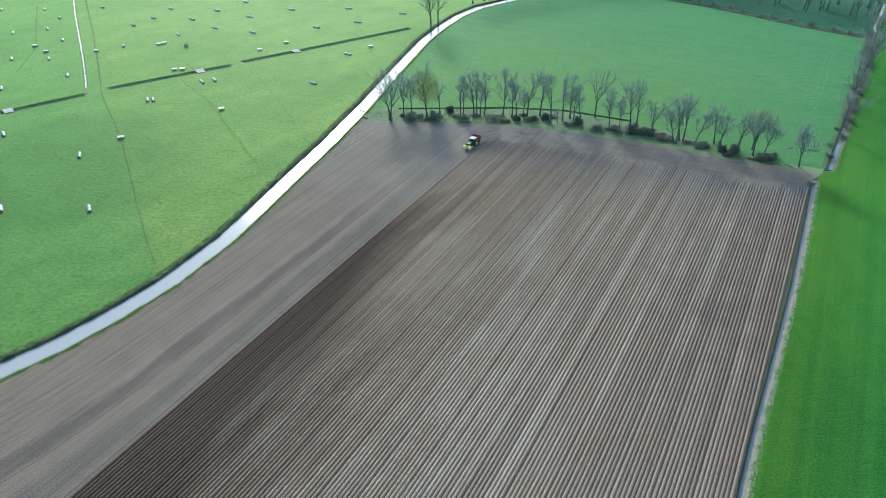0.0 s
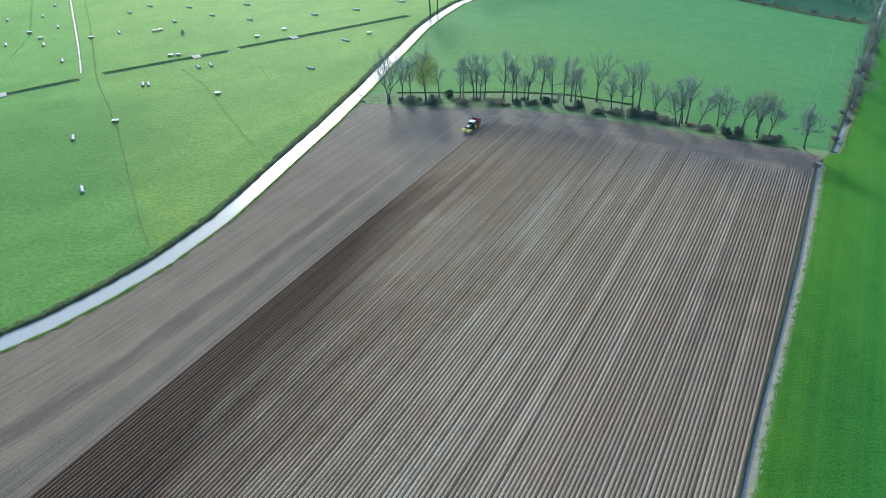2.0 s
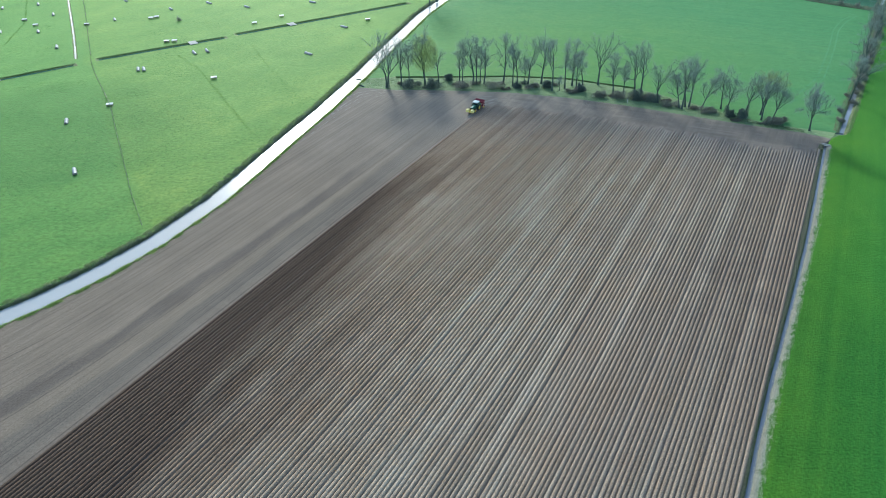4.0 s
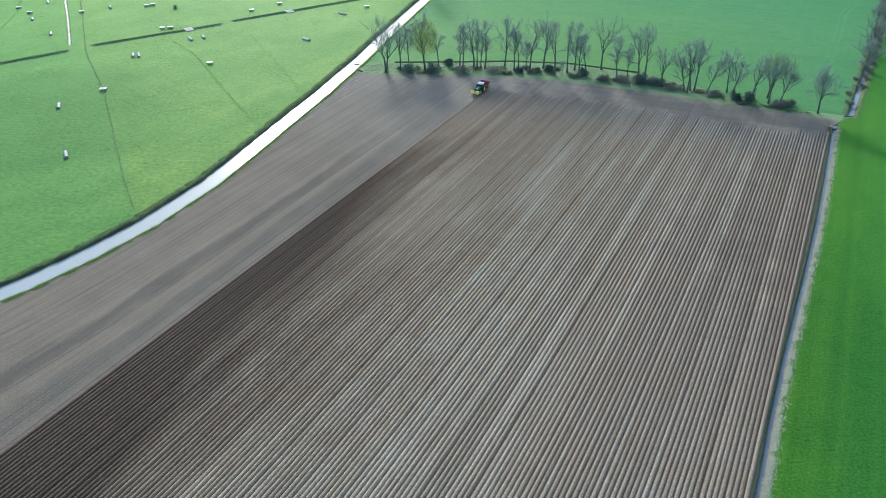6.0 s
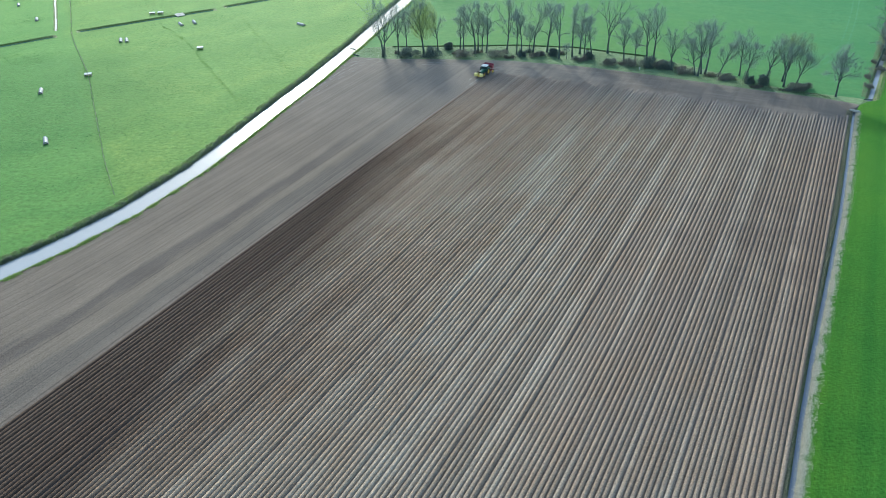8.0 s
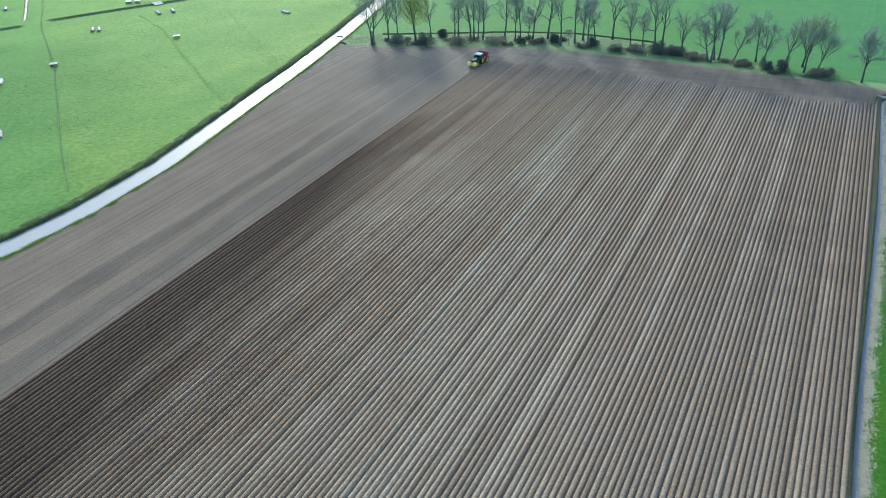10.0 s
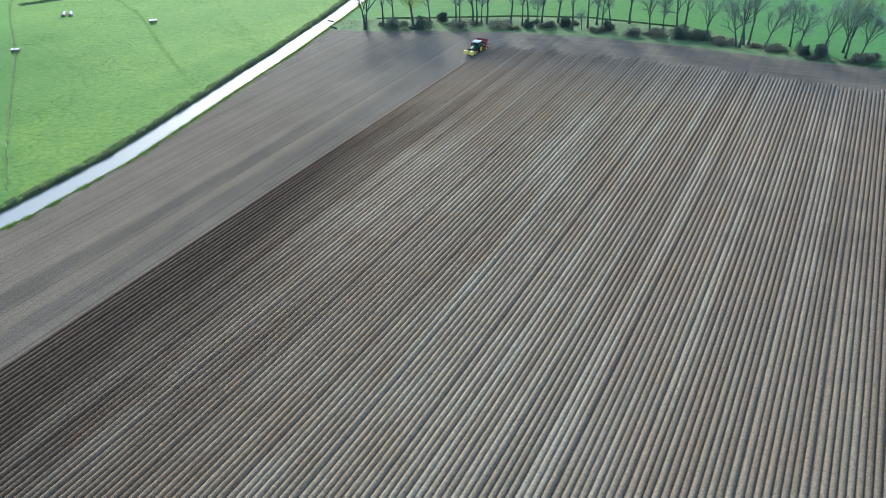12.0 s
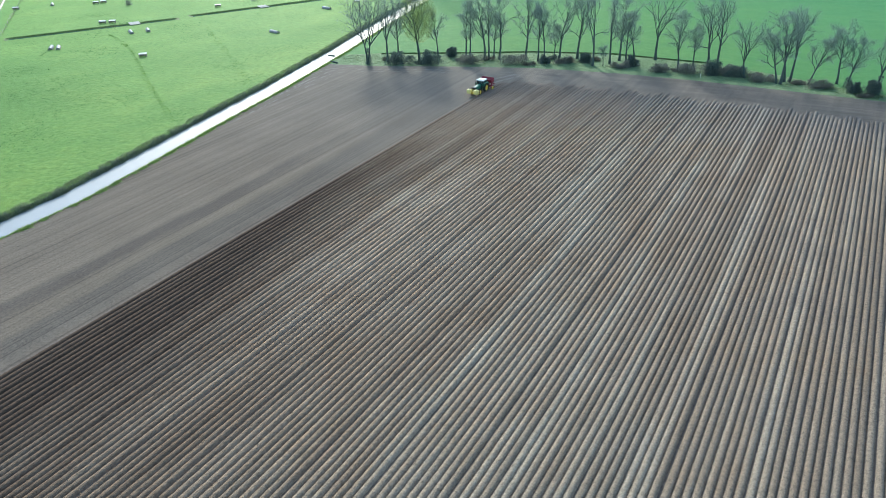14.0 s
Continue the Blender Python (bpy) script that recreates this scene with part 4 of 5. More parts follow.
plank_bridge(-159.4, 228.2, 37)
plank_bridge(-101.3, 269.2, 33)
plank_bridge(-65.8, 294.4, 34)


def wire_fence(line, step, label, high=1.15):
    """Posts with two wires."""
    p = resample(line, step)
    top = empty("wire_fence", pose(0, 0, 0), label, "fence", "fences in the pasture")
    rng = random.Random(len(p))
    bm = bmesh.new()
    rod(bm, (0, 0, -0.2), (0, 0, high), 0.07, 6, 0.06)
    rod(bm, (0, 0, high), (0, 0, high + 0.05), 0.06, 6, 0.02)
    me = bpy.data.meshes.new("post")
    bm.to_mesh(me)
    bm.free()
    me.materials.append(M_WOOD)
    tops = []
    for x, y in p:
        o = new("post", me)
        o.parent = top
        o.matrix_basis = pose(x, y, 0, rng.uniform(-4, 4), rng.uniform(-4, 4), rng.uniform(0, 90))
        tops.append(Vector((x, y, 0)))
    for z in (0.55, 1.0):
        bm = bmesh.new()
        for a, b in zip(tops[:-1], tops[1:]):
            rod(bm, a + Vector((0, 0, z)), b + Vector((0, 0, z)), 0.012, 3)
        part("wire", bm, M_WIRE, top)


wire_fence([(-201.5, 385.4), (-169, 321.9), (-136.5, 254.4)], 4.5, "old wire fence on wooden posts across the pasture")
wire_fence([(-134.5, 249.5), (-126.1, 234.1), (-108.5, 205), (-91.5, 171.6), (-79, 147.1), (-70.6, 132)], 4.0, "old wire fence on wooden posts down to the canal")
tufts("fence_grass", np.vstack([along(resample([(-134.5, 249.5), (-126.1, 234.1), (-108.5, 205), (-91.5, 171.6), (-79, 147.1), (-70.6, 132)], 2), -0.3, 0.3, 3, 31),
                                along(resample([(-201.5, 385.4), (-169, 321.9), (-136.5, 254.4)], 2), -0.3, 0.3, 3, 32)]), (0.1, 0.35), 0.08, 3, M_VERGE, "long pale grass under the pasture fences", 0.15)
tufts("trail_tussocks", np.vstack([along(resample([(-103, 255), (-87.8, 236.3), (-68.3, 202), (-53.6, 178.3)], 3), -0.6, 0.6, 3.0, 33),
                                   along(resample([(-222, 372), (-186, 300), (-178, 268)], 3), -0.4, 0.4, 3, 34),
                                   along(resample([(-75, 262), (-52, 218), (-44, 200)], 3), -0.8, 0.8, 1.5, 35)]), (0.12, 0.3), 0.12, 3, M_TUFT, "dull tussocks along old trails in the pasture", 0.2)


def culvert(x, y, a):
    """The pipe through which the ditch passes under the crossing."""
    top = empty("culvert", pose(x, y, 0, 0, 0, a), "dark concrete culvert pipe at the head of the ditch", "culvert")
    v, f = [], []
    for yy in (0.0, 1.6):
        for r in (0.42, 0.34):
            for k in range(16):
                w = 2 * math.pi * k / 16
                v.append((r * math.cos(w), yy, -0.42 + r * math.sin(w)))
    for k in range(16):
        q = (k + 1) % 16
        f += [(k, q, 32 + q, 32 + k), (16 + q, 16 + k, 48 + k, 48 + q), (q, k, 16 + k, 16 + q)]
    mesh_part("pipe", v, f, M_CONCRETE, top)
    bm = bmesh.new()
    block(bm, (2.4, 0.16, 0.5), (0, 0.55, 0.12), 0.03)
    part("headwall", bm, M_CONCRETE, top)
    # near-black panel added in place of the shade deep in the pipe
    bm = bmesh.new()
    block(bm, (0.7, 0.04, 0.7), (0, 1.5, -0.42))
    part("pipe_shade_panel", bm, M_PIPE_SHADE, top)


culvert(109.9, 172.0, -29)
bm = bmesh.new()
rod(bm, (0, 0, -0.1), (0, 0, 0.9), 0.07, 8)
rod(bm, (0, 0, 0.9), (0, 0, 0.98), 0.09, 8, 0.05)
marker = part("marker_post", bm, M_WHITE)
marker.matrix_basis = pose(60.8, 204.6, 0)
tagged(marker, "short white marker post at the field edge", "post")


def log(x, y, a, ln, r):
    bm = bmesh.new()
    rod(bm, (0, -ln / 2, r), (0, ln / 2, r), r, 9, r * 0.8)
    rod(bm, (0, ln * 0.1, r), (0.4, ln * 0.25, r * 2.4), r * 0.35, 6, r * 0.2)
    ob = part("log", bm, M_BARK)
    ob.matrix_basis = pose(x, y, 0, 0, 0, a)
    return tagged(ob, "dark fallen log lying on the bank", "log", "fallen logs")


log(-27.6, 220.4, 50, 2.6, 0.2)
log(-29.3, 226.4, 70, 2.0, 0.22)
log(117.3, 179.6, 80, 2.2, 0.2)


# ---------------------------------------------------------------- wheel tracks pressed into field and meadow
def wheel_track(name, line, gauge, wide, material, label, breaks=0.0):
    """Two worn strips side by side, a finger above the ground, with ragged edges and gaps."""
    rng = random.Random(len(line) * 7 + int(line[0][0]))
    p = resample(line, 0.8)
    v, f = [], []
    for side in (-gauge / 2, gauge / 2):
        c = offset_line(p, side)
        a, b = offset_line(p, side - wide / 2), offset_line(p, side + wide / 2)
        i = len(v)
        for k in range(len(p)):
            r, q = rng.uniform(-0.3, 0.3), rng.uniform(-0.3, 0.3)
            v += [(*(a[k] + (c[k] - a[k]) * r), 0.012), (*(b[k] + (c[k] - b[k]) * q), 0.012)]
        f += [(i + 2 * k, i + 2 * k + 1, i + 2 * k + 3, i + 2 * k + 2) for k in range(len(p) - 1) if rng.random() > breaks]
    f = [t[::-1] if (Vector(v[t[1]]) - Vector(v[t[0]])).cross(Vector(v[t[2]]) - Vector(v[t[0]])).z < 0 else t for t in f]
    return tagged(mesh_part(name, v, f, material), label, "wheel track", kind="structure")


M_PRESSED = plain_material("pressed_pale_soil", (0.33, 0.30, 0.265), 0.9, 0.15, 0, 0.3, 2.0)
wheel_track("track_meadow", [(185.1, 303.3), (174.5, 293.1), (165.2, 280.4), (154, 260.1), (143.4, 242.1), (133.5, 225.9), (120.9, 211.4), (110.5, 202.5)], 2.0, 0.5, M_WORN, "pale wheel tracks curving over the meadow", 0.25)
wheel_track("track_headland", [(-40, 186), (-35.6, 197), (-31.5, 207), (-27.8, 213.5), (-23, 215.6), (-12, 215), (2, 213.8)], 1.9, 0.30, M_PRESSED, "pale wheel tracks along the headland", 0.5)
wheel_track("track_turn", [(-41.5, 178), (-36, 191), (-31, 201), (-25.9, 209.6), (-19.8, 213), (-8, 212.8), (6, 210.8), (22, 208.5)], 1.9, 0.25, M_PRESSED, "faint wheel tracks turning on the headland", 0.6)
wheel_track("track_tractor", [(6.6, 192.2), (9.5, 197.4), (13, 203.6), (19, 208)], 1.9, 0.45, M_PRESSED, "fresh wheel tracks beside the last ridge", 0.3)

# ---------------------------------------------------------------- tractor with front tanks and potato planter
M_GREEN = plain_material("green_enamel", (0.025, 0.150, 0.095), 0.35, 0.5, 0, 0.15, 2.0)
M_YELLOW = plain_material("yellow_enamel", (0.72, 0.52, 0.07), 0.45, 0.5, 0, 0.12, 2.0)
M_TANK = plain_material("pale_yellow_tank", (0.80, 0.70, 0.25), 0.5, 0.4, 0, 0.1, 2.0)
M_RED = plain_material("red_enamel", (0.27, 0.030, 0.048), 0.45, 0.5, 0, 0.2, 2.0)
M_TYRE = plain_material("dusty_rubber", (0.045, 0.043, 0.040), 0.9, 0.2, 0, 0.3, 4.0, 0.2)
M_ROOF = plain_material("pale_roof", (0.70, 0.76, 0.74), 0.45, 0.5, 0, 0.08, 2.0)
M_STEEL = plain_material("dark_steel", (0.06, 0.06, 0.06), 0.6, 0.4, 0.5)
M_GLASS, gn, gl, gb = nodes_of("cab_glass", 0.03, 0.5)
gb.inputs["Base Color"].default_value = (0.10, 0.16, 0.16, 1)
gb.inputs["Transmission Weight"].default_value = 0.6


def revolve(profile, sides):
    """A ring about the x axis from (x, r) pairs."""
    v, f, n = [], [], len(profile)
    for k in range(sides):
        a = 2 * math.pi * k / sides
        v += [(x, r * math.cos(a), r * math.sin(a)) for x, r in profile]
    for k in range(sides):
        q = (k + 1) % sides
        f += [(k * n + i, q * n + i, q * n + i + 1, k * n + i + 1) for i in range(n - 1)]
    return v, f


def wheel(parent, x, y, r, w, lugs):
    top = new("wheel")
    top.parent = parent
    top.location = (x, y, r)
    side = 1 if x > 0 else -1
    v, f = revolve([(-w / 2 * 0.8, r * 0.64), (-w / 2, r * 0.72), (-w / 2, r * 0.90), (-w * 0.36, r * 0.965), (w * 0.36, r * 0.965), (w / 2, r * 0.90), (w / 2, r * 0.72), (w / 2 * 0.8, r * 0.64)], 32)
    for k in range(lugs):
        for s in (-1, 1):
            a = 2 * math.pi * (k + (0.5 if s > 0 else 0)) / lugs
            da = 2 * math.pi / lugs * 0.5
            i = len(v)
            for rr in (r * 0.955, r):
                v += [(s * w * 0.02, rr * math.cos(a + da), rr * math.sin(a + da)), (s * w * 0.02, rr * math.cos(a + da * 1.5), rr * math.sin(a + da * 1.5)),
                      (s * w * 0.46, rr * math.cos(a + da * 0.5), rr * math.sin(a + da * 0.5)), (s * w * 0.46, rr * math.cos(a), rr * math.sin(a))]
            f += [(i + 4, i + 5, i + 6, i + 7), (i, i + 1, i + 5, i + 4), (i + 1, i + 2, i + 6, i + 5), (i + 2, i + 3, i + 7, i + 6), (i + 3, i, i + 4, i + 7)]
    mesh_part("tyre", v, f, M_TYRE, top)
    o = side * w * 0.22
    v, f = revolve([(side * w * 0.44, r * 0.70), (side * w * 0.36, r * 0.65), (o, r * 0.58), (o * 0.6, r * 0.22), (o * 1.1, r * 0.20), (o * 1.3, r * 0.10), (o * 1.3, 0.001)], 24)
    mesh_part("rim", v, f, M_YELLOW, top)
    v, f = revolve([(-side * w * 0.42, r * 0.60), (-side * w * 0.2, r * 0.5), (-side * w * 0.2, 0.001)], 20)
    mesh_part("inner_rim", v, f, M_YELLOW, top)
    return top


def tractor():
    top = empty("tractor", pose(0, 0, 0), "green tractor with yellow wheels, front tanks and red potato planter", "tractor")
    bm = bmesh.new()
    block(bm, (0.55, 3.4, 0.5), (0, 1.3, 0.95), 0.05)
    part("chassis", bm, M_STEEL, top)
    bm = bmesh.new()
    vs = block(bm, (0.92, 2.1, 0.85), (0, 2.15, 1.50), 0.12)
    for v in vs:
        if v.co.z > 1.5:
            v.co.z -= max(0.0, v.co.y - 1.2) * 0.11
        v.co.x *= 1 - max(0.0, v.co.y - 1.4) * 0.09
    hood = part("hood", bm, M_GREEN, top)
    bm = bmesh.new()
    block(bm, (0.62, 0.05, 0.5), (0, 3.215, 1.42), 0.02)
    part("grille", bm, M_STEEL, hood)
    for sx in (-1, 1):
        bm = bmesh.new()
        block(bm, (0.2, 0.05, 0.13), (sx * 0.2, 3.225, 1.72), 0.02)
        part("headlight", bm, M_WHITE, hood)
    bm = bmesh.new()
    rod(bm, (0.42, 1.25, 1.6), (0.42, 1.25, 2.75), 0.055, 10)
    part("exhaust", bm, M_STEEL, top)
    cab = new("cab")
    cab.parent = top
    cab.location = (0, 0, -0.32)
    for sx in (-0.76, 0.76):
        for a, b in (((sx, 1.05, 1.25), (sx * 0.96, 0.82, 2.78)), ((sx, 0.05, 1.35), (sx * 0.96, 0.02, 2.78)), ((sx, -0.72, 1.45), (sx * 0.96, -0.62, 2.78))):
            bm = bmesh.new()
            rod(bm, a, b, 0.05, 6)
            part("pillar", bm, M_GREEN, cab)
        bm = bmesh.new()
        block(bm, (0.02, 0.92, 1.4), (sx * 0.99, 0.5, 2.03))
        part("door_glass", bm, M_GLASS, cab)
        bm = bmesh.new()
        block(bm, (0.02, 0.64, 1.3), (sx * 0.99, -0.33, 2.08))
        part("side_glass", bm, M_GLASS, cab)
        bm = bmesh.new()
        block(bm, (0.5, 1.75, 0.09), (sx * 1.15, -0.05, 1.93), 0.03)
        block(bm, (0.5, 0.09, 0.62), (sx * 1.15, 0.86, 1.66), 0.03, (-24, 0, 0))
        block(bm, (0.5, 0.09, 0.5), (sx * 1.15, -0.95, 1.72), 0.03, (28, 0, 0))
        part("mudguard", bm, M_GREEN, top)
        bm = bmesh.new()
        block(bm, (0.42, 0.30, 0.06), (sx * 0.72, 1.15, 0.75), 0.01)
        block(bm, (0.42, 0.30, 0.06), (sx * 0.72, 1.15, 1.1), 0.01)
        block(bm, (0.05, 0.05, 0.7), (sx * 0.9, 1.15, 0.95), 0.01)
        part("step", bm, M_STEEL, top)
        bm = bmesh.new()
        rod(bm, (sx * 0.8, 0.85, 2.5), (sx * 1.25, 0.95, 2.5), 0.02, 5)
        block(bm, (0.2, 0.05, 0.34), (sx * 1.28, 0.95, 2.42), 0.02)
        part("mirror", bm, M_STEEL, cab)
    bm = bmesh.new()
    block(bm, (1.4, 0.02, 1.42), (0, 0.93, 2.02), 0, (-8, 0, 0))
    part("windscreen", bm, M_GLASS, cab)
    bm = bmesh.new()
    block(bm, (1.4, 0.02, 1.25), (0, -0.68, 2.1), 0, (4, 0, 0))
    part("rear_window", bm, M_GLASS, cab)
    bm = bmesh.new()
    block(bm, (1.74, 1.86, 0.2), (0, 0.1, 2.87), 0.07)
    block(bm, (1.3, 1.3, 0.08), (0, 0.1, 2.98), 0.03)
    part("roof", bm, M_ROOF, cab)
    bm = bmesh.new()
    block(bm, (1.5, 1.6, 0.2), (0, 0.15, 1.2), 0.03)
    part("floor_pan", bm, M_GREEN, cab)
    bm = bmesh.new()
    block(bm, (0.5, 0.5, 0.14), (0, -0.15, 1.7), 0.04)
    block(bm, (0.5, 0.12, 0.6), (0, -0.42, 2.0), 0.04, (8, 0, 0))
    part("seat", bm, M_STEEL, cab)
    bm = bmesh.new()
    rod(bm, (-0.95, 0, 0.95), (0.95, 0, 0.95), 0.13, 10)
    part("rear_axle", bm, M_YELLOW, top)
    bm = bmesh.new()
    rod(bm, (-0.9, 2.7, 0.7), (0.9, 2.7, 0.7), 0.1, 10)
    part("front_axle", bm, M_GREEN, top)
    wheels = [(wheel(top, sx * 0.98, 0.0, 0.95, 0.52, 20), 0.95) for sx in (-1, 1)] + [(wheel(top, sx * 0.94, 2.7, 0.70, 0.42, 16), 0.70) for sx in (-1, 1)]
    # front tanks
    bm = bmesh.new()
    block(bm, (2.5, 0.12, 0.16), (0, 3.75, 0.55), 0.02)
    block(bm, (0.12, 0.9, 0.14), (-0.4, 3.5, 0.62), 0.02)
    block(bm, (0.12, 0.9, 0.14), (0.4, 3.5, 0.62), 0.02)
    block(bm, (0.5, 0.5, 0.5), (0, 3.95, 0.72), 0.05)
    part("front_linkage", bm, M_YELLOW, top)
    for sx in (-1, 1):
        bm = bmesh.new()
        block(bm, (0.98, 0.95, 0.88), (sx * 0.80, 4.05, 1.02), 0.12)
        tank = part("tank", bm, M_TANK, top, "pale yellow plastic tank", True)
        bm = bmesh.new()
        rod(bm, (sx * 0.80, 4.05, 1.45), (sx * 0.80, 4.05, 1.53), 0.16, 12)
        part("filler_cap", bm, M_STEEL, tank)
    # planter behind
    planter = new("planter")
    planter.parent = top
    bm = bmesh.new()
    for yy in (-1.5, -2.4):
        block(bm, (3.05, 0.14, 0.14), (0, yy, 0.72), 0.02)
    for sx in (-1.45, -0.5, 0.5, 1.45):
        block(bm, (0.12, 1.2, 0.12), (sx, -1.95, 0.72), 0.02)
    for a in ((-0.4, -0.6, 0.7), (0.4, -0.6, 0.7)):
        rod(bm, a, (a[0] * 1.2, -1.5, 0.72), 0.05, 6)
    rod(bm, (0, -0.6, 1.3), (0, -1.6, 1.5), 0.05, 6)
    part("frame", bm, M_RED, planter)
    bm = bmesh.new()
    prof = [(-1.25, 2.30), (-1.5, 1.75), (-1.8, 1.45), (-2.3, 1.45), (-2.6, 1.75), (-2.95, 2.35), (-2.88, 2.38), (-2.54, 1.80), (-2.27, 1.52), (-1.83, 1.52), (-1.57, 1.79), (-1.33, 2.32)]
    ring = [[bm.verts.new((sx, y, z)) for y, z in prof] for sx in (-1.5, 1.5)]
    for i in range(len(prof)):
        j = (i + 1) % len(prof)
        bm.faces.new((ring[0][i], ring[0][j], ring[1][j], ring[1][i]))
    for sx in (-1.5, 1.5):
        block(bm, (0.05, 1.2, 0.60), (sx, -2.10, 1.90), 0.01)
        block(bm, (0.09, 0.09, 0.95), (sx * 0.95, -1.85, 1.15), 0.01)
    bmesh.ops.recalc_face_normals(bm, faces=bm.faces)
    part("hopper", bm, M_RED, planter, "red steel hopper, open at the top")
    for k in range(4):
        x = -1.125 + 0.75 * k
        bm = bmesh.new()
        block(bm, (0.22, 0.32, 1.2), (x, -2.45, 0.85), 0.03)
        part("planting_unit", bm, M_RED, planter)
        for sx in (-0.2, 0.2):
            bm = bmesh.new()
            m = pose(x + sx, -2.95, 0.36, 0, 90, 18 if sx > 0 else -18)
            bmesh.ops.create_cone(bm, cap_ends=True, segments=18, radius1=0.30, radius2=0.26, depth=0.05, matrix=m)
            part("ridging_disc", bm, M_STEEL, planter)
    for sx in (-1.62, 1.62):
        v, f = revolve([(-0.09, 0.2), (-0.1, 0.38), (0.1, 0.38), (0.09, 0.2), (0.0, 0.18), (0.0, 0.001)], 20)
        w = mesh_part("depth_wheel", v, f, M_YELLOW, planter)
        w.location = (sx, -2.0, 0.38)
    bm = bmesh.new()
    block(bm, (3.0, 0.05, 0.12), (0, -3.32, 0.95), 0.01)
    for sx in (-1.4, 0, 1.4):
        block(bm, (0.05, 0.9, 0.06), (sx, -2.9, 0.9), 0.01)
    part("rear_rail", bm, M_RED, planter)
    return top, wheels


TRACTOR, WHEELS = tractor()
TRACTOR.scale = (1.03, 1.03, 1.03)

# ---------------------------------------------------------------- ridges of the ploughed field
def ridges():
    rng = np.random.default_rng(5)
    field = tagged(new("ridged_field"), "field of long parallel loam ridges drawn for planting", "ridged field", kind="structure")
    ends = np.array([(8.5, 202.6), (16.5, 203), (31.2, 199), (48.6, 192.6), (64.9, 185.4), (80, 177.9), (91.4, 171.9), (106.4, 169.6), (112, 169)])
    en, es = ends @ N, ends @ U
    order = np.argsort(en)
    en, es = en[order], es[order]
    prof = np.array([-0.372, -0.322, -0.215, 0.0, 0.215, 0.322, 0.372])
    high = np.array([0.0, 0.03, 0.235, 0.285, 0.235, 0.03, 0.0])
    count = 128
    for i in range(count):
        n0 = 9.6 - 0.75 * i + (i % 4 - 1.5) * 0.028
        s1 = np.interp(n0, en, es) + rng.uniform(-1.3, 1.3) + (0.5 if i % 8 < 4 else -0.3)
        s0 = (-45 + 0.4879 * n0) / 0.8729
        m = int((s1 - s0) / 0.55)
        s = np.linspace(s0, s1, m)
        fade = np.clip((s1 - s) / 2.6, 0.03, 1)
        sway = 0.03 * np.sin(s / 17.0 + i // 4) + rng.normal(0, 0.005, m)
        shift = 0.045 * math.sin((i // 4) * 2.7)
        tall = rng.uniform(0.92, 1.08)
        fan = min(1.0, max(0.0, (n0 + 86) / 96)) * 0.0087 * (s - 80)
        a = n0 + shift + prof[None, :] + (sway + fan)[:, None] + rng.normal(0, 0.007, (m, 7))
        z = high[None, :] * fade[:, None] * tall + rng.normal(0, 0.010, (m, 7)) * (high > 0) + 0.006
        x = a * N[0] + s[:, None] * U[0]
        y = a * N[1] + s[:, None] * U[1]
        verts = np.stack([x, y, z], axis=2).reshape(-1, 3)
        k = (np.arange(m - 1)[:, None] * 7 + np.arange(6)[None, :]).ravel()
        faces = np.stack([k, k + 1, k + 8, k + 7], axis=1)
        me = bpy.data.meshes.new("ridge")
        me.vertices.add(len(verts))
        me.vertices.foreach_set("co", verts.astype(np.float32).ravel())
        me.loops.add(len(faces) * 4)
        me.loops.foreach_set("vertex_index", faces.ravel().astype(np.int32))
        me.polygons.add(len(faces))
        me.polygons.foreach_set("loop_start", np.arange(0, len(faces) * 4, 4, dtype=np.int32))
        me.polygons.foreach_set("use_smooth", [True] * len(faces))
        me.update()
        me.materials.append(M_RIDGE)
        new("ridge", me).parent = field


ridges()


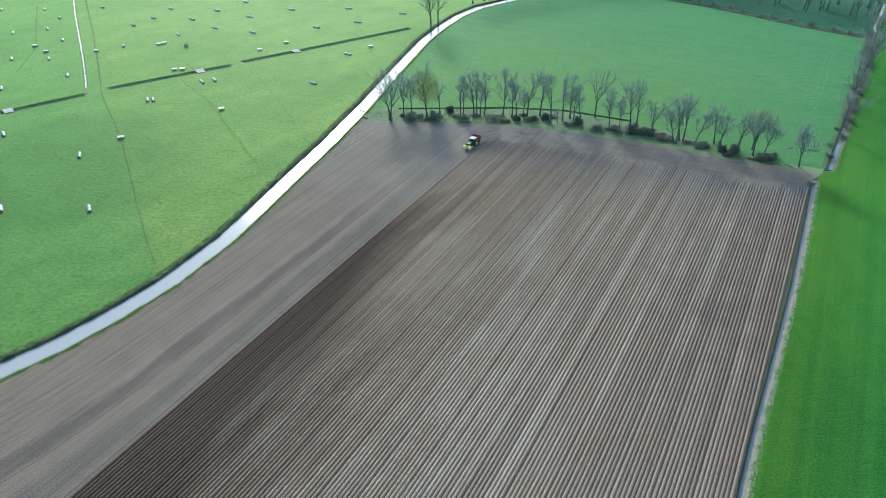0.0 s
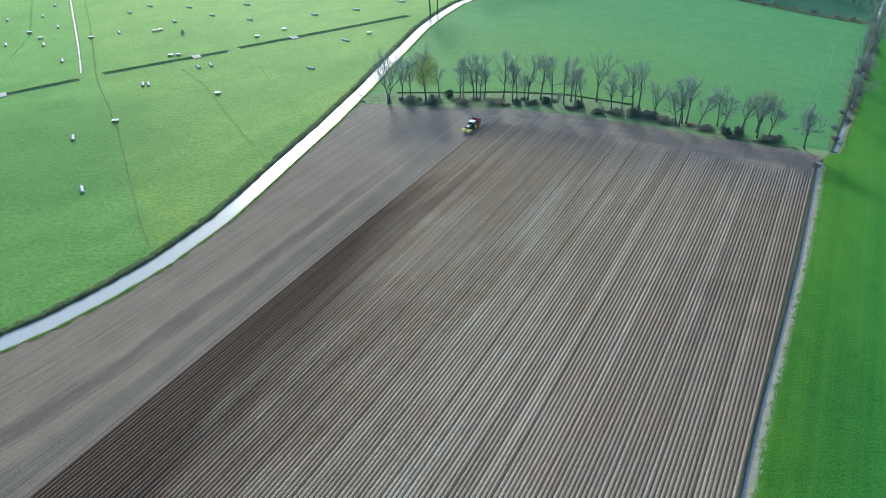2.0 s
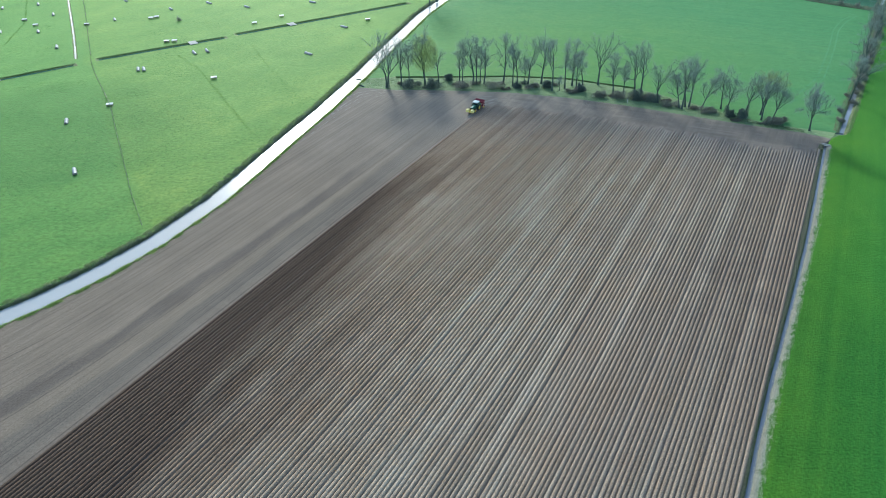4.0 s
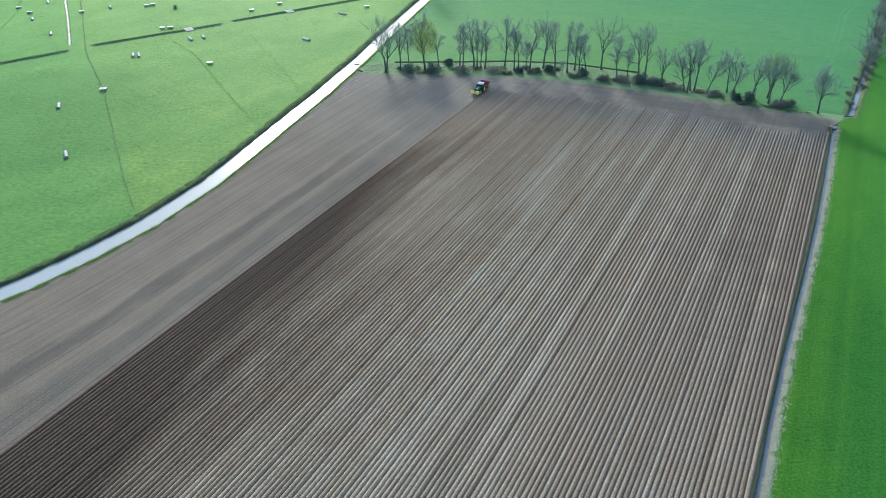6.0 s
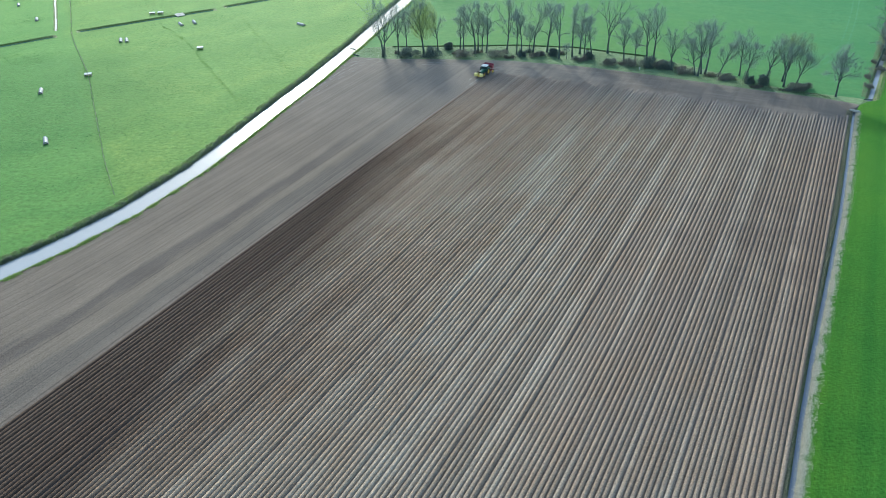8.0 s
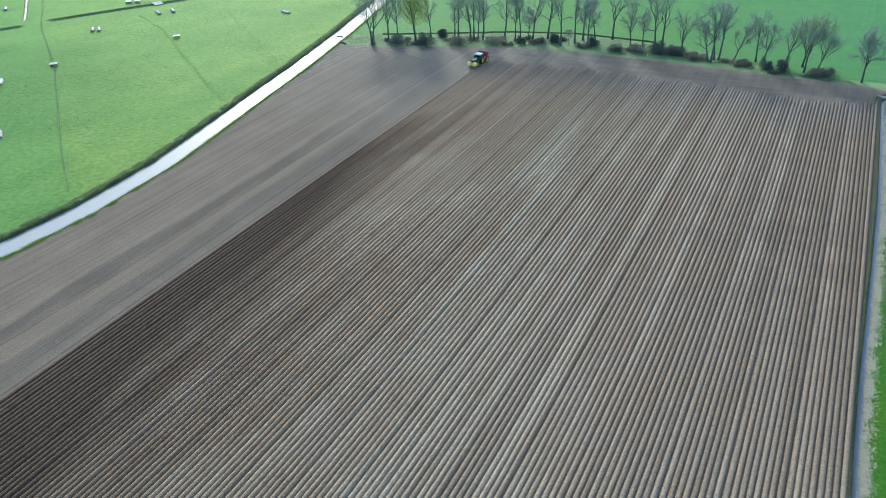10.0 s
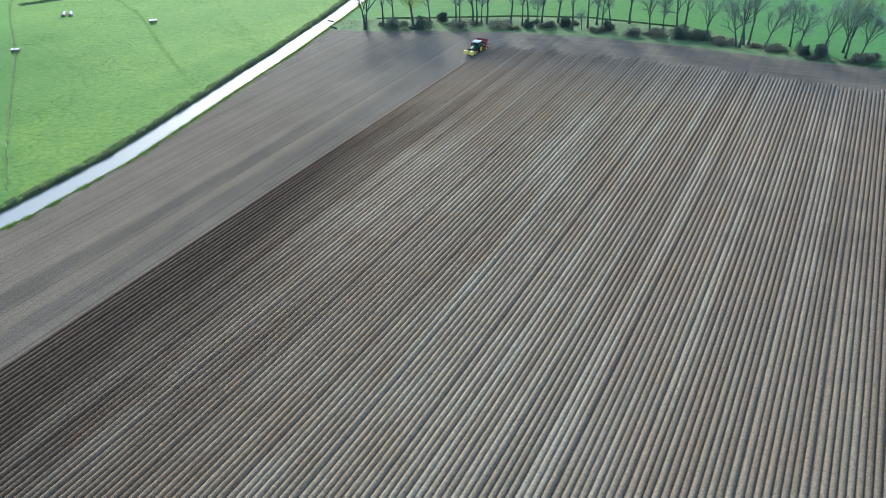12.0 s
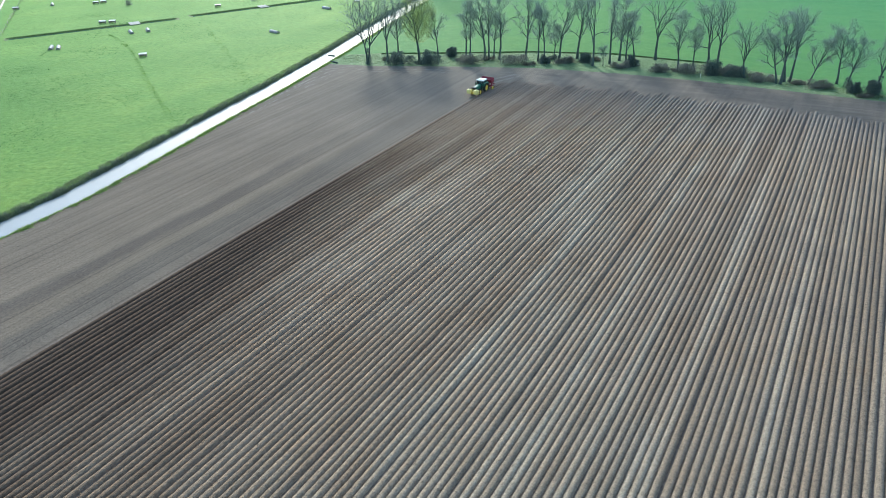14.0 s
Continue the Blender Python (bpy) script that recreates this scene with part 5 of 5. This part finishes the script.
def soil_clods():
    """Loose crumbs of earth on the ridges."""
    rng = np.random.default_rng(21)
    k = 16000
    i = rng.integers(0, 128, k)
    n0 = 9.6 - 0.75 * i
    s = 55 + 95 * rng.random(k) ** 1.3
    off = rng.uniform(-0.36, 0.36, k)
    fan = np.clip((n0 + 86) / 96, 0, 1) * 0.0087 * (s - 80)
    z = np.interp(np.abs(off), [0.0, 0.215, 0.322, 0.372], [0.285, 0.235, 0.03, 0.0])
    a = n0 + off + fan
    size = rng.uniform(0.025, 0.075, k)
    centre = np.column_stack([a * N[0] + s * U[0], a * N[1] + s * U[1], z + size * 0.3])
    corners = np.array([(1, 0, 0), (0, 1, 0), (-1, 0, 0), (0, -1, 0), (0, 0, 0.8), (0, 0, -0.8)])
    verts = centre[:, None, :] + corners[None] * size[:, None, None] * rng.uniform(0.6, 1.3, (k, 6, 1))
    tris = np.array([(0, 1, 4), (1, 2, 4), (2, 3, 4), (3, 0, 4), (1, 0, 5), (2, 1, 5), (3, 2, 5), (0, 3, 5)])
    faces = (np.arange(k)[:, None, None] * 6 + tris[None]).reshape(-1, 3)
    me = bpy.data.meshes.new("soil_clods")
    me.vertices.add(k * 6)
    me.vertices.foreach_set("co", verts.astype(np.float32).ravel())
    me.loops.add(len(faces) * 3)
    me.loops.foreach_set("vertex_index", faces.ravel().astype(np.int32))
    me.polygons.add(len(faces))
    me.polygons.foreach_set("loop_start", np.arange(0, len(faces) * 3, 3, dtype=np.int32))
    me.update()
    me.materials.append(M_RIDGE)
    tagged(new("soil_clods", me), "loose crumbs of brown earth on the ridges", "soil", kind="stuff")


soil_clods()


def motions():
    """The tractor creeps forward, backs up, and pulls away along the last ridge."""
    knots = np.array([(-1, 178.9), (0, 178.4), (0.8, 177.9), (1.5, 177.7), (2.2, 178.0), (3, 178.9), (4.2, 180.4), (5.5, 181.9), (6.5, 183.0), (7.3, 183.7), (8, 184.0), (8.8, 183.7), (9.6, 182.9), (10.5, 181.7),
                      (11.5, 180.3), (12.5, 178.9), (13.5, 177.1), (14, 176.1), (15, 174.2)])
    fine = np.linspace(-0.5, 14.5, 301)
    way = np.interp(fine, knots[:, 0], knots[:, 1])
    way = np.convolve(np.pad(way, 6, mode="edge"), np.ones(13) / 13, mode="valid")
    drift = np.array([(0, -87.9), (1.5, -88.0), (3, -87.7), (5.5, -87.3), (8, -87.1), (12, -87.05), (14, -86.8)])
    rows, turns = [], []
    start = float(np.interp(0, fine, way))
    for k in range(57):
        t = k * 0.25
        s = float(np.interp(t, fine, way))
        p = float(np.interp(t, drift[:, 0], drift[:, 1])) * N + (s - 0.4) * U
        rows.append((t, pose(p[0], p[1], 0.03, 0, 0, 150.8)))
        turns.append((t, start - s))
    walk(TRACTOR, rows)
    for ob, r in WHEELS:
        x, y, z = ob.location
        walk(ob, [(t, pose(x, y, z, -math.degrees(d / (1.03 * r)), 0, 0)) for t, d in turns])


motions()
